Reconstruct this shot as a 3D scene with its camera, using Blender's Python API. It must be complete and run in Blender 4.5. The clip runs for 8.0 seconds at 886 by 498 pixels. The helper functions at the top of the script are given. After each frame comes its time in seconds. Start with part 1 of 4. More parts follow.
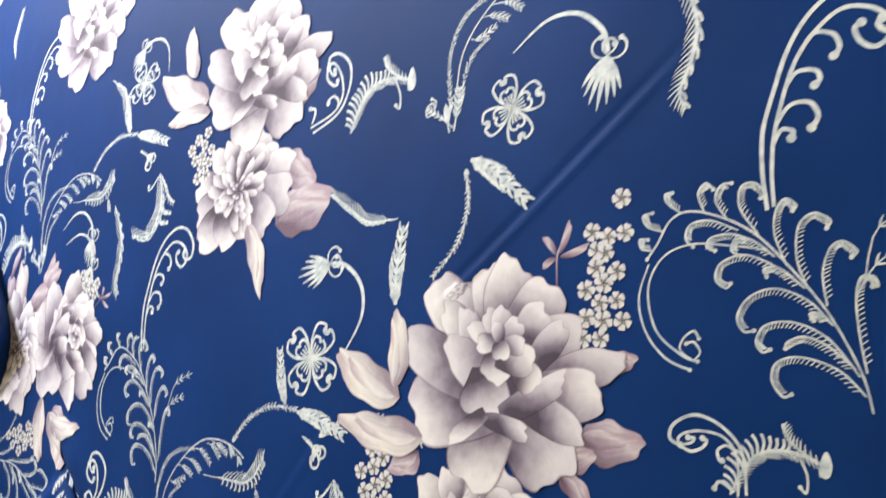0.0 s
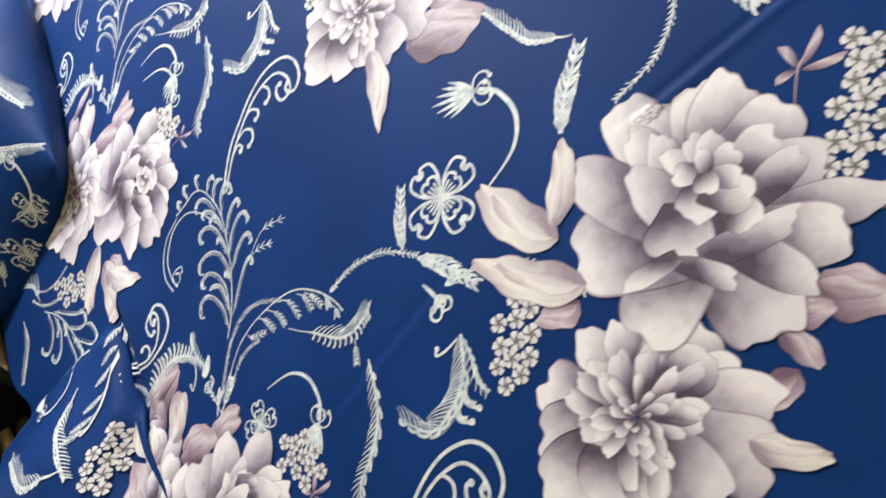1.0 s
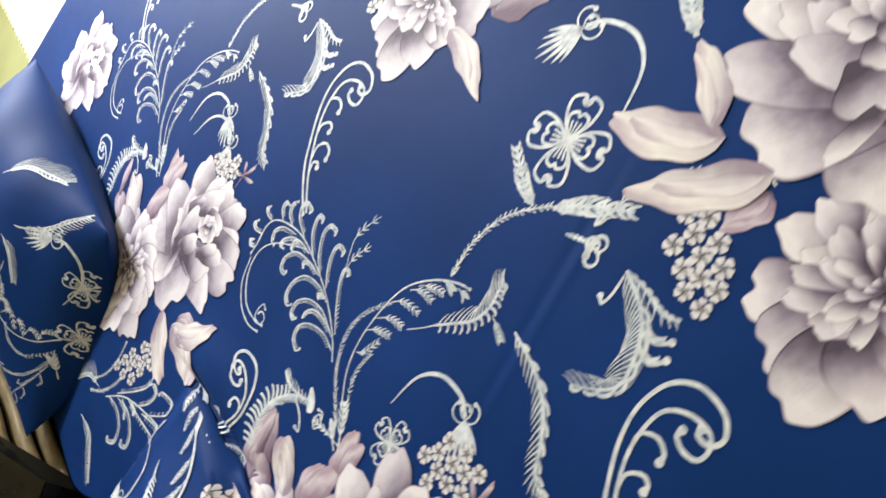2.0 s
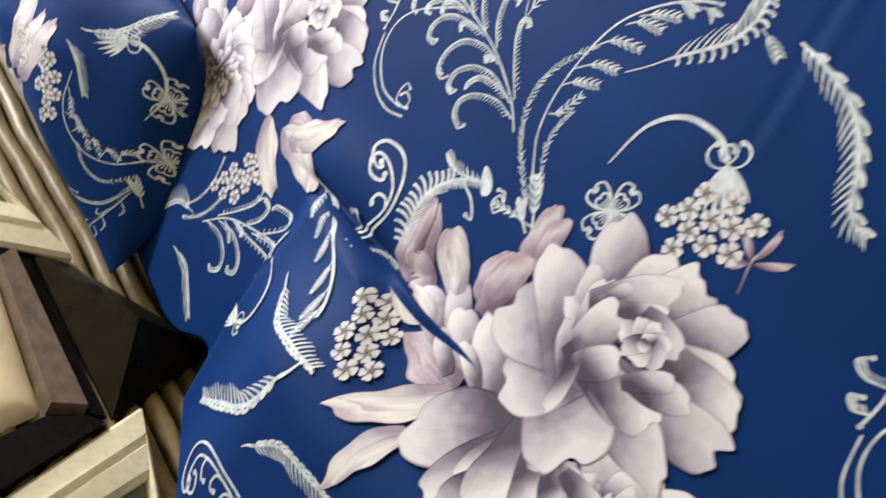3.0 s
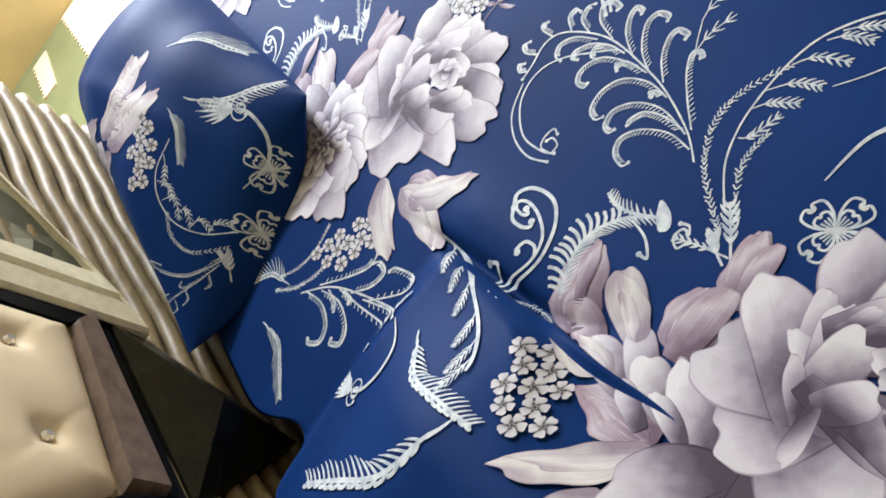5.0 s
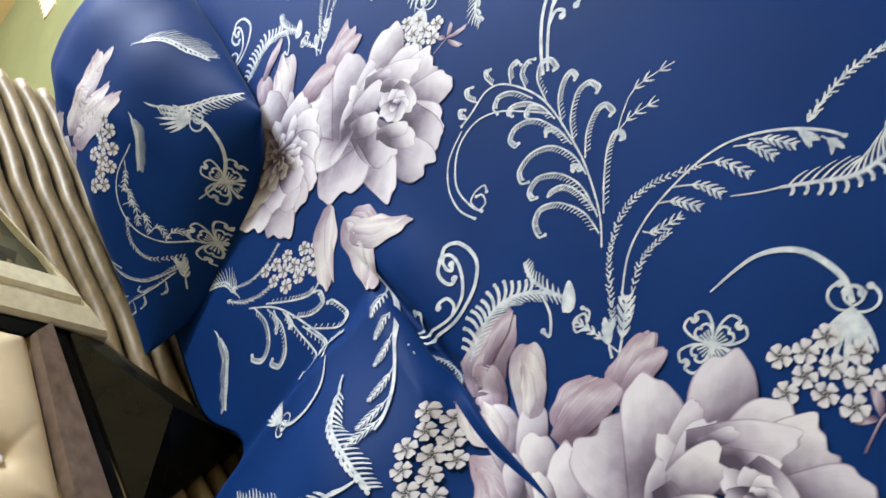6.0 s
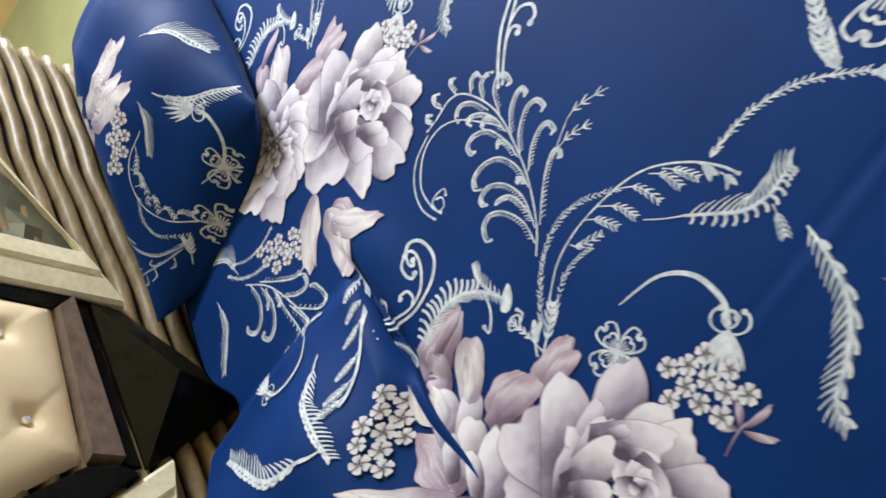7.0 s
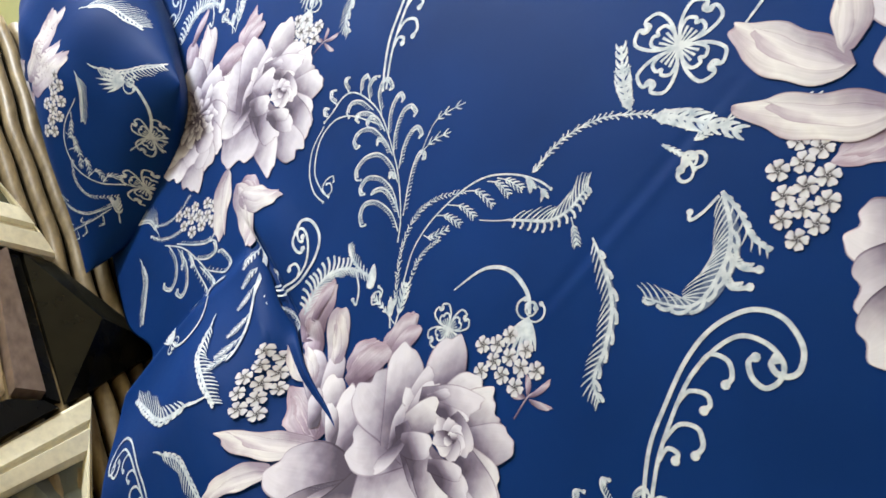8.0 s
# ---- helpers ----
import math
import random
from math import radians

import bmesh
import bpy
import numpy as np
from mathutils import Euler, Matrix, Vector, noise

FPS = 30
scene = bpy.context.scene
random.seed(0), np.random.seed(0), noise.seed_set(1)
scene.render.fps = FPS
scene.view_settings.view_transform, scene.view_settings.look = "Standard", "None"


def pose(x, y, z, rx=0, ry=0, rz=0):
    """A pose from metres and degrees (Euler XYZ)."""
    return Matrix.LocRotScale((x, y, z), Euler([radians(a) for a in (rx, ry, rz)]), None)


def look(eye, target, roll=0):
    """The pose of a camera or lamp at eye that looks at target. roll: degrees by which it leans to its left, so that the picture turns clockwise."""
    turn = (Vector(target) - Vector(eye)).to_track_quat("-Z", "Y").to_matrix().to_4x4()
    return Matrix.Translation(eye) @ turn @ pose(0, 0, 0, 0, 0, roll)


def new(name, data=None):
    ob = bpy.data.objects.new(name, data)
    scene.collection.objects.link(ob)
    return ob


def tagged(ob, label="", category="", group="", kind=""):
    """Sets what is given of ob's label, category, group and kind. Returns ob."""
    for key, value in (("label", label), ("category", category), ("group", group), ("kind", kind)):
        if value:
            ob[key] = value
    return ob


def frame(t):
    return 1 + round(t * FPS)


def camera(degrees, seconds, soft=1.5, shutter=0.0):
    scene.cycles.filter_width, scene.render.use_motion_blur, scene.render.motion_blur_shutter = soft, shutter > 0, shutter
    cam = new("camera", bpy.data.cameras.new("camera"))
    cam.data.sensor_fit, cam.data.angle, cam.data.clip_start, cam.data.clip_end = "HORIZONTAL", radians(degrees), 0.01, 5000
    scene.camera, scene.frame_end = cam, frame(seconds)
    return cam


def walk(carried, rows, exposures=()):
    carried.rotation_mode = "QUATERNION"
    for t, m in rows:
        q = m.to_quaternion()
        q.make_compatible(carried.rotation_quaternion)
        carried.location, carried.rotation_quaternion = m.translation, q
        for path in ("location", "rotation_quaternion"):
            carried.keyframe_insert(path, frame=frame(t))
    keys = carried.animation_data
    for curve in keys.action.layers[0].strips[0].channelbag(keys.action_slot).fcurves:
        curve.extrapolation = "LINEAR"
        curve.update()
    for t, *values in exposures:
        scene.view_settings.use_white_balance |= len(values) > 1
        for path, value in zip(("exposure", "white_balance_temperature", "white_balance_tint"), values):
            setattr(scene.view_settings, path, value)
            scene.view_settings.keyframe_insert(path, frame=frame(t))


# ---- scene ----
cam = camera(60.6, 8.0, soft=1.6, shutter=0.4)
PATH = [
    (0, (-0.125, 0.0, 1.328), (0.149, 1.181, -0.263), -76.3),
    (0.5, (-0.215, 0.084, 1.287), (0.049, 1.296, -0.282), -72.4),
    (1, (-0.302, 0.234, 1.27), (-0.085, 1.44, -0.31), -71.9),
    (1.2, (-0.326, 0.269, 1.266), (-0.075, 1.472, -0.312), -70.2),
    (2.3, (-0.56, 0.515, 1.217), (0.047, 1.683, -0.289), -69.1),
    (2.5, (-0.595, 0.582, 1.179), (-0.041, 1.78, -0.323), -69.5),
    (3, (-0.643, 0.737, 1.192), (-0.248, 1.942, -0.353), -74.9),
    (3.5, (-0.692, 0.852, 1.188), (-0.234, 2.093, -0.312), -69.5),
    (4, (-0.76, 0.941, 1.167), (-0.158, 2.137, -0.319), -64.3),
    (4.5, (-0.769, 0.962, 1.168), (0.012, 2.126, -0.258), -60.8),
    (5, (-0.745, 0.947, 1.183), (0.081, 2.074, -0.248), -60.2),
    (5.2, (-0.735, 0.934, 1.183), (0.086, 2.066, -0.248), -60.1),
    (6.3, (-0.564, 0.777, 1.214), (-0.064, 2.022, -0.269), -66.5),
    (6.5, (-0.555, 0.756, 1.22), (-0.091, 2.036, -0.245), -67.3),
    (7, (-0.535, 0.673, 1.237), (-0.139, 1.977, -0.227), -70.8),
    (7.5, (-0.534, 0.539, 1.259), (-0.176, 1.806, -0.247), -67.5),
    (8, (-0.502, 0.477, 1.269), (-0.219, 1.735, -0.26), -70.5),
]
walk(cam, [(t, look(eye, target, roll)) for t, eye, target, roll in PATH],
     [(0, 0.13, 6700, 10), (1, 0.1, 6700, 10), (2.5, 0.04, 6800, 10), (4, -0.07, 6400, 11), (5, -0.24, 6350, 11), (6.5, -0.17, 6300, 10), (7.5, -0.06, 6400, 10), (8, 0.08, 6400, 10)])

# ---- light ----
world = bpy.data.worlds.new("world")
scene.world = world
world.use_nodes = True
world.node_tree.nodes["Background"].inputs[0].default_value = (0.75, 0.85, 1, 1)
world.node_tree.nodes["Background"].inputs[1].default_value = 0.1

# The headboard's plane: a runs along it, m stands out from it over the bed.
C = Vector((-0.44, 1.855, 0))
DIR_A = Vector((-0.777, -0.63, 0))
DIR_M = Vector((0.63, -0.777, 0))


def hb(a, m, z):
    return C + a * DIR_A + m * DIR_M + Vector((0, 0, z))


def lamp(name, place, target, w, h, power, rgb):
    data = bpy.data.lights.new(name, "AREA")
    data.shape, data.size, data.size_y, data.energy, data.color = "RECTANGLE", w, h, power, rgb
    ob = new(name, data)
    ob.matrix_world = look(place, target)
    return ob


# Added main light; its ceiling lamp is unseen and placed to suit the shading.
LAMP_A, LAMP_M = -2.4, 1.1
lamp("added_ceiling_lamp_light", hb(LAMP_A, LAMP_M, 2.52), hb(LAMP_A, LAMP_M, 0), 0.5, 0.5, 215, (0.93, 0.965, 0.99))
# Added side light, shifted so that the pillow's near end falls into shade.
lamp("added_window_light", hb(-3.3, 0.6, 1.5), hb(0, 0.8, 0.6), 1.2, 1.2, 130, (0.91, 0.97, 1))


# ---- materials ----
def material(name, rgb, rough=0.5, metal=0.0):
    m = bpy.data.materials.new(name)
    m.use_nodes = True
    nt = m.node_tree
    b = nt.nodes["Principled BSDF"]
    b.inputs["Base Color"].default_value = (*rgb, 1)
    b.inputs["Roughness"].default_value = rough
    b.inputs["Metallic"].default_value = metal
    return m, nt, b


def node(nt, kind, **values):
    n = nt.nodes.new(kind)
    for key, value in values.items():
        n.inputs[key].default_value = value
    return n


def ramp(nt, fac, stops):
    r = nt.nodes.new("ShaderNodeValToRGB")
    e = r.color_ramp.elements
    while len(e) < len(stops):
        e.new(0.5)
    for el, (p, c) in zip(e, stops):
        el.position, el.color = p, (*c, 1)
    nt.links.new(fac, r.inputs[0])
    return r.outputs[0]


def math_node(nt, op, a, b=None):
    n = nt.nodes.new("ShaderNodeMath")
    n.operation = op
    for i, v in enumerate((a, b)):
        if v is None:
            continue
        if isinstance(v, (int, float)):
            n.inputs[i].default_value = v
        else:
            nt.links.new(v, n.inputs[i])
    return n.outputs[0]


def mix(nt, kind, fac, a, b):
    n = nt.nodes.new("ShaderNodeMix")
    n.data_type, n.blend_type = "RGBA", kind
    for i, v in ((0, fac), (6, a), (7, b)):
        if isinstance(v, (int, float)):
            n.inputs[i].default_value = v
        elif isinstance(v, tuple):
            n.inputs[i].default_value = (*v, 1)
        else:
            nt.links.new(v, n.inputs[i])
    return n.outputs[2]


def noise_tex(nt, scale, detail=3.0, stretch=(1, 1, 1)):
    co = nt.nodes.new("ShaderNodeTexCoord")
    mp = node(nt, "ShaderNodeMapping", Scale=stretch)
    nt.links.new(co.outputs["Object"], mp.inputs[0])
    n = node(nt, "ShaderNodeTexNoise", Scale=scale, Detail=detail)
    nt.links.new(mp.outputs[0], n.inputs["Vector"])
    return n.outputs[0]


def bump(nt, b, height, strength, distance):
    n = node(nt, "ShaderNodeBump", Strength=strength, Distance=distance)
    nt.links.new(height, n.inputs["Height"])
    nt.links.new(n.outputs[0], b.inputs["Normal"])


def cloth_weave(nt, b):
    fine = noise_tex(nt, 900, 2)
    soft = noise_tex(nt, 22, 4)
    bump(nt, b, math_node(nt, "ADD", math_node(nt, "MULTIPLY", fine, 0.15), soft), 0.25, 0.0025)


def navy_cloth():
    m, nt, b = material("navy_satin_cloth", (0.005, 0.028, 0.15), 0.55)
    big = noise_tex(nt, 5, 4)
    nt.links.new(ramp(nt, big, [(0.3, (0.0022, 0.022, 0.115)), (0.7, (0.0034, 0.029, 0.148))]), b.inputs["Base Color"])
    b.inputs["Specular IOR Level"].default_value = 0.06
    b.inputs["Sheen Weight"].default_value = 0.04
    b.inputs["Sheen Roughness"].default_value = 0.4
    b.inputs["Sheen Tint"].default_value = (0.35, 0.6, 1, 1)
    cloth_weave(nt, b)
    return m


def petal_ink(name, stops, line, vein=0.2):
    """Printed petal: shade by the way from its root to its tip, a thin darker rim, fine veins."""
    m, nt, b = material(name, (0.6, 0.55, 0.6), 0.6)
    b.inputs["Specular IOR Level"].default_value = 0.2
    uv = nt.nodes.new("ShaderNodeUVMap")
    sep = nt.nodes.new("ShaderNodeSeparateXYZ")
    nt.links.new(uv.outputs[0], sep.inputs[0])
    u, v = sep.outputs[0], sep.outputs[1]
    wob = math_node(nt, "MULTIPLY", math_node(nt, "SUBTRACT", noise_tex(nt, 60, 2), 0.5), 0.35)
    side = math_node(nt, "MULTIPLY", math_node(nt, "SUBTRACT", v, 0.5), 0.6)
    colour = ramp(nt, math_node(nt, "ADD", math_node(nt, "ADD", u, wob), side), stops)
    comb = nt.nodes.new("ShaderNodeCombineXYZ")
    nt.links.new(math_node(nt, "MULTIPLY", u, 1.2), comb.inputs[0])
    nt.links.new(math_node(nt, "MULTIPLY", v, 22), comb.inputs[1])
    tex = node(nt, "ShaderNodeTexNoise", Scale=1.0, Detail=2.0)
    nt.links.new(comb.outputs[0], tex.inputs["Vector"])
    veins = ramp(nt, tex.outputs[0], [(0.35, (1 - vein,) * 3), (0.65, (1, 1, 1))])
    colour = mix(nt, "MULTIPLY", 1.0, colour, veins)
    edge = math_node(nt, "MINIMUM", math_node(nt, "SUBTRACT", 1, math_node(nt, "ABSOLUTE", math_node(nt, "SUBTRACT", math_node(nt, "MULTIPLY", v, 2), 1))),
                     math_node(nt, "MULTIPLY", math_node(nt, "SUBTRACT", 1, u), 2.2))
    rim = ramp(nt, edge, [(0.0, line), (0.035, line), (0.07, (1, 1, 1))])
    colour = mix(nt, "MULTIPLY", 1.0, colour, rim)
    geo = nt.nodes.new("ShaderNodeNewGeometry")
    tone = ramp(nt, geo.outputs["Random Per Island"], [(0.0, (0.84, 0.82, 0.88)), (0.6, (1, 0.985, 1.03)), (1.0, (1, 1, 1))])
    colour = mix(nt, "MULTIPLY", 1.0, colour, tone)
    nt.links.new(colour, b.inputs["Base Color"])
    cloth_weave(nt, b)
    return m


def silver_ink(name, dark, light):
    m, nt, b = material(name, light, 0.5)
    b.inputs["Specular IOR Level"].default_value = 0.2
    nt.links.new(ramp(nt, noise_tex(nt, 90, 4), [(0.3, dark), (0.62, light)]), b.inputs["Base Color"])
    cloth_weave(nt, b)
    return m


NAVY = navy_cloth()
PETAL = petal_ink("cream_petal_ink", [(0.0, (0.07, 0.055, 0.085)), (0.27, (0.2, 0.17, 0.23)), (0.54, (0.43, 0.405, 0.475)), (0.9, (0.66, 0.65, 0.7))], (0.55, 0.49, 0.55), 0.05)
MAUVE = petal_ink("mauve_leaf_ink", [(0.05, (0.15, 0.1, 0.15)), (0.45, (0.34, 0.27, 0.35)), (0.75, (0.56, 0.51, 0.58)), (1.0, (0.42, 0.33, 0.4))], (0.75, 0.68, 0.72), 0.28)
PALE = petal_ink("pale_leaf_ink", [(0.0, (0.28, 0.23, 0.3)), (0.3, (0.52, 0.49, 0.54)), (0.68, (0.68, 0.665, 0.67)), (1.0, (0.46, 0.4, 0.46))], (0.72, 0.66, 0.7), 0.16)
BLOSSOM = petal_ink("blossom_ink", [(0.0, (0.05, 0.045, 0.055)), (0.28, (0.3, 0.285, 0.3)), (0.48, (0.54, 0.55, 0.58)), (1, (0.63, 0.64, 0.68))], (0.6, 0.57, 0.6), 0.05)
SILVER = silver_ink("silver_white_ink", (0.32, 0.38, 0.47), (0.6, 0.645, 0.69))
FADED = silver_ink("faded_silver_ink", (0.03, 0.055, 0.14), (0.15, 0.19, 0.29))
STAMEN = material("dark_stamen_ink", (0.025, 0.022, 0.03), 0.6)[0]


def wood(name, dark, light, rough, stretch, scale=6.0, spec=0.5):
    m, nt, b = material(name, light, rough)
    b.inputs["Specular IOR Level"].default_value = spec
    grain = noise_tex(nt, scale, 6, stretch)
    fine = noise_tex(nt, 90, 3)
    base = ramp(nt, grain, [(0.3, dark), (0.7, light)])
    nt.links.new(mix(nt, "MULTIPLY", 0.35, base, ramp(nt, fine, [(0.3, (0.6, 0.6, 0.6)), (0.6, (1, 1, 1))])), b.inputs["Base Color"])
    bump(nt, b, grain, 0.15, 0.002)
    return m


RIBWOOD = wood("gold_brown_ribbed_wood", (0.125, 0.09, 0.047), (0.28, 0.212, 0.115), 0.42, (3, 3, 14), spec=0.3)
CREAM = wood("cream_lacquer", (0.68, 0.62, 0.45), (0.8, 0.75, 0.57), 0.3, (2, 2, 5), 3.0)
BLACK = wood("black_lacquer", (0.003, 0.003, 0.0025), (0.008, 0.0075, 0.005), 0.25, (4, 4, 4), spec=0.12)
BROWN = wood("worn_brown_lacquer", (0.11, 0.075, 0.055), (0.2, 0.145, 0.115), 0.35, (5, 5, 9), 9.0)
OAK = wood("plain_wood", (0.16, 0.1, 0.05), (0.3, 0.2, 0.11), 0.5, (1, 1, 9))


def leather():
    m, nt, b = material("cream_leather", (0.66, 0.54, 0.36), 0.42)
    nt.links.new(ramp(nt, noise_tex(nt, 7, 4), [(0.3, (0.66, 0.53, 0.35)), (0.7, (0.78, 0.66, 0.47))]), b.inputs["Base Color"])
    bump(nt, b, noise_tex(nt, 350, 3), 0.2, 0.001)
    return m


def paint(name, rgb, rough=0.6):
    m, nt, b = material(name, rgb, rough)
    lo, hi = tuple(c * 0.86 for c in rgb), tuple(min(1, c * 1.08) for c in rgb)
    nt.links.new(ramp(nt, noise_tex(nt, 4, 5), [(0.3, lo), (0.7, hi)]), b.inputs["Base Color"])
    bump(nt, b, noise_tex(nt, 120, 3), 0.1, 0.002)
    return m


LEATHER = leather()
YELLOW = paint("tan_yellow_wall_paint", (0.55, 0.42, 0.2))
GREEN = paint("sage_green_floor", (0.2, 0.22, 0.11), 0.45)
WHITE = paint("white_paint", (0.75, 0.74, 0.7))
CLOTH = paint("cream_cloth", (0.74, 0.62, 0.44), 0.9)
MATTRESS = paint("white_mattress_ticking", (0.7, 0.68, 0.62), 0.9)
CRYSTAL = material("smoky_mirror_crystal", (0.12, 0.125, 0.09), 0.45, 0.4)[0]
GEM = material("clear_crystal_button", (0.9, 0.9, 0.88), 0.05, 0.6)[0]
GLASS = material("window_glass", (0.9, 0.95, 1), 0.02)[0]
GLASS.node_tree.nodes["Principled BSDF"].inputs["Transmission Weight"].default_value = 1.0
# Glowing cover for the added, unseen ceiling light.
GLOW = material("added_lamp_diffuser", (0.9, 0.9, 0.85), 0.5)[0]
GLOW.node_tree.nodes["Principled BSDF"].inputs["Emission Color"].default_value = (1, 0.95, 0.86, 1)
GLOW.node_tree.nodes["Principled BSDF"].inputs["Emission Strength"].default_value = 3.0


# ---- building helpers ----
def part(name, bm, mat, parent=None, label="", smooth=False):
    bmesh.ops.recalc_face_normals(bm, faces=bm.faces[:])
    me = bpy.data.meshes.new(name)
    bm.to_mesh(me)
    bm.free()
    for one in mat if isinstance(mat, (list, tuple)) else [mat]:
        me.materials.append(one)
    if smooth:
        for p in me.polygons:
            p.use_smooth = True
    ob = new(name, me)
    ob.parent = parent
    if label:
        ob["label"] = label
    return ob


def thing(name, label, category, group="", kind="", place=(0, 0, 0)):
    ob = new(name)
    ob.location = place
    return tagged(ob, label, category, group, kind)


def prism(points_a, points_b):
    """A closed solid between two loops with the same count of points."""
    bm = bmesh.new()
    va = [bm.verts.new(p) for p in points_a]
    vb = [bm.verts.new(p) for p in points_b]
    n = len(va)
    bm.faces.new(va)
    bm.faces.new(vb[::-1])
    for i in range(n):
        bm.faces.new((va[i], vb[i], vb[(i + 1) % n], va[(i + 1) % n]))
    return bm


def block(a0, a1, m0, m1, z0, z1, bevel=0.0):
    bm = prism([hb(a, m, z0) for a, m in ((a0, m0), (a1, m0), (a1, m1), (a0, m1))], [hb(a, m, z1) for a, m in ((a0, m0), (a1, m0), (a1, m1), (a0, m1))])
    if bevel:
        bmesh.ops.bevel(bm, geom=bm.edges[:], offset=bevel, segments=2, affect="EDGES", profile=0.5)
    return bm


def loops(rings, closed_ends=False):
    """Skin over rings of points."""
    bm = bmesh.new()
    rows = [[bm.verts.new(p) for p in r] for r in rings]
    n = len(rows[0])
    for r, q in zip(rows, rows[1:]):
        for i in range(n):
            bm.faces.new((r[i], r[(i + 1) % n], q[(i + 1) % n], q[i]))
    if closed_ends:
        bm.faces.new(rows[0][::-1])
        bm.faces.new(rows[-1])
    return bm


# ---- the room ----
def structure(name, bm, mat):
    return tagged(part(name, bm, mat), kind="structure")


A0, A1, M0, M1, TOP = -3.4, 2.2, -1.6, 3.4, 2.6
structure("floor", block(A0 - 0.15, A1 + 0.15, M0 - 0.15, M1 + 0.15, -0.15, 0.0), GREEN)
structure("ceiling", block(A0 - 0.15, A1 + 0.15, M0 - 0.15, M1 + 0.15, TOP, TOP + 0.15), WHITE)
structure("wall_head", block(A0 - 0.15, A1 + 0.15, M0 - 0.15, M0, 0.0, TOP), YELLOW)
structure("wall_foot", block(A0 - 0.15, A1 + 0.15, M1, M1 + 0.15, 0.0, TOP), YELLOW)
structure("wall_left", block(A1, A1 + 0.15, M0, M1, 0.0, TOP), YELLOW)
side = thing("wall_window_side", "tan yellow painted wall with an added, unseen window", "wall", kind="structure")
# The opening and its window are unseen, added around the side light.
W0, W1 = -0.05, 1.25
for a, b, z0, z1 in ((M0, W0, 0, TOP), (W1, M1, 0, TOP), (W0, W1, 0, 0.85), (W0, W1, 2.15, TOP)):
    part("wall_piece", block(A0 - 0.15, A0, a, b, z0, z1), YELLOW, side)
win = thing("added_window", "added, unseen white framed window with clear glass panes", "window", kind="structure")
for a, b, z0, z1 in ((W0, W0 + 0.06, 0.85, 2.15), (W1 - 0.06, W1, 0.85, 2.15), (W0 + 0.06, W1 - 0.06, 0.85, 0.91), (W0 + 0.06, W1 - 0.06, 2.09, 2.15), (0.57, 0.63, 0.91, 2.09)):
    part("window_frame", block(A0 - 0.1, A0 - 0.04, a, b, z0, z1, 0.006), WHITE, win)
for a, b in ((W0 + 0.06, 0.57), (0.63, W1 - 0.06)):
    pane = part("pane", block(A0 - 0.075, A0 - 0.069, a, b, 0.91, 2.09), GLASS, win)
    pane.visible_shadow = False

# Unseen fixture, added to go with the main light.
fixture = thing("added_ceiling_fixture", "flat square white ceiling light, added and unseen", "ceiling light")
part("housing", block(LAMP_A - 0.3, LAMP_A + 0.3, LAMP_M - 0.3, LAMP_M + 0.3, TOP - 0.05, TOP, 0.01), WHITE, fixture)
part("diffuser", block(LAMP_A - 0.27, LAMP_A + 0.27, LAMP_M - 0.27, LAMP_M + 0.27, TOP - 0.06, TOP - 0.05), GLOW, fixture)


# ---- the bedspread's surface ----
def sm(v, a, b):
    k = min(1.0, max(0.0, (v - a) / (b - a)))
    return k * k * (3 - 2 * k)


def hill(v, w):
    return math.exp(-(v / w) ** 2)


def sheet_z(x, y):
    z = 0.557 + 0.004 * math.sin(3.1 * x + 4.7 * y) + 0.003 * math.sin(7.3 * x - 5.1 * y + 1.0)
    u = -0.666 * (x + 0.36) - 0.746 * (y - 1.47)
    s = -0.746 * (x + 0.36) + 0.666 * (y - 1.47)
    wide = 1 + 6 * sm(u, 0.2, 0.33)
    z += 0.1 * (0.35 * sm(u, 0.02, 0.07) + 0.65 * sm(u, 0.04, 0.26)) * (0.42 * sm(s, -0.01 * wide, 0.016 * wide) + 0.58 * sm(s, 0.0, 0.15))
    z -= 0.014 / wide * hill(s + 0.012, 0.009 * wide) * sm(u, -0.06, 0.08) * (1 - sm(u, 0.3, 0.45))
    z += 0.008 * hill(s + 0.055, 0.04) * sm(u, -0.08, 0.06) * (1 - sm(u, 0.12, 0.3))
    for x0, y0, x1, y1, h, w in ((-0.035, 0.545, 0.17, 0.31, 0.0014, 0.0048), (-0.42, 0.895, -0.24, 0.76, 0.0008, 0.006)):
        l = math.hypot(x1 - x0, y1 - y0)
        p = ((x - x0) * (x1 - x0) + (y - y0) * (y1 - y0)) / l
        q = ((x - x0) * (y1 - y0) - (y - y0) * (x1 - x0)) / l
        z += h * (hill(q - w, w) - hill(q + w, w)) * sm(p, -0.08, 0.03) * (1 - sm(p, l - 0.05, l + 0.12))
    return z


PILLOW_L, PILLOW_W = 0.66, 0.32


def pillow_bulge(v):
    """How far the pillow's near end bows out, shaped to fit the camera's view."""
    return 0.036 * math.sin(math.pi * 0.5 * min(1.0, max(0.0, v / PILLOW_W))) ** 2 - 0.012


def pillow_flare(u):
    """The near end is widened to match the pillow's outline in the camera's view."""
    return 1 + 0.19 * max(0.0, min(1.0, 1 - u / PILLOW_L)) ** 3


def pillow_place(x, y):
    x, y = x + 0.13, y - 1.635
    far, v = (0.57 * x + 0.82 * y) / 0.9728, (-0.672 * x + 0.74 * y) / 0.9728
    u = far
    for _ in range(14):
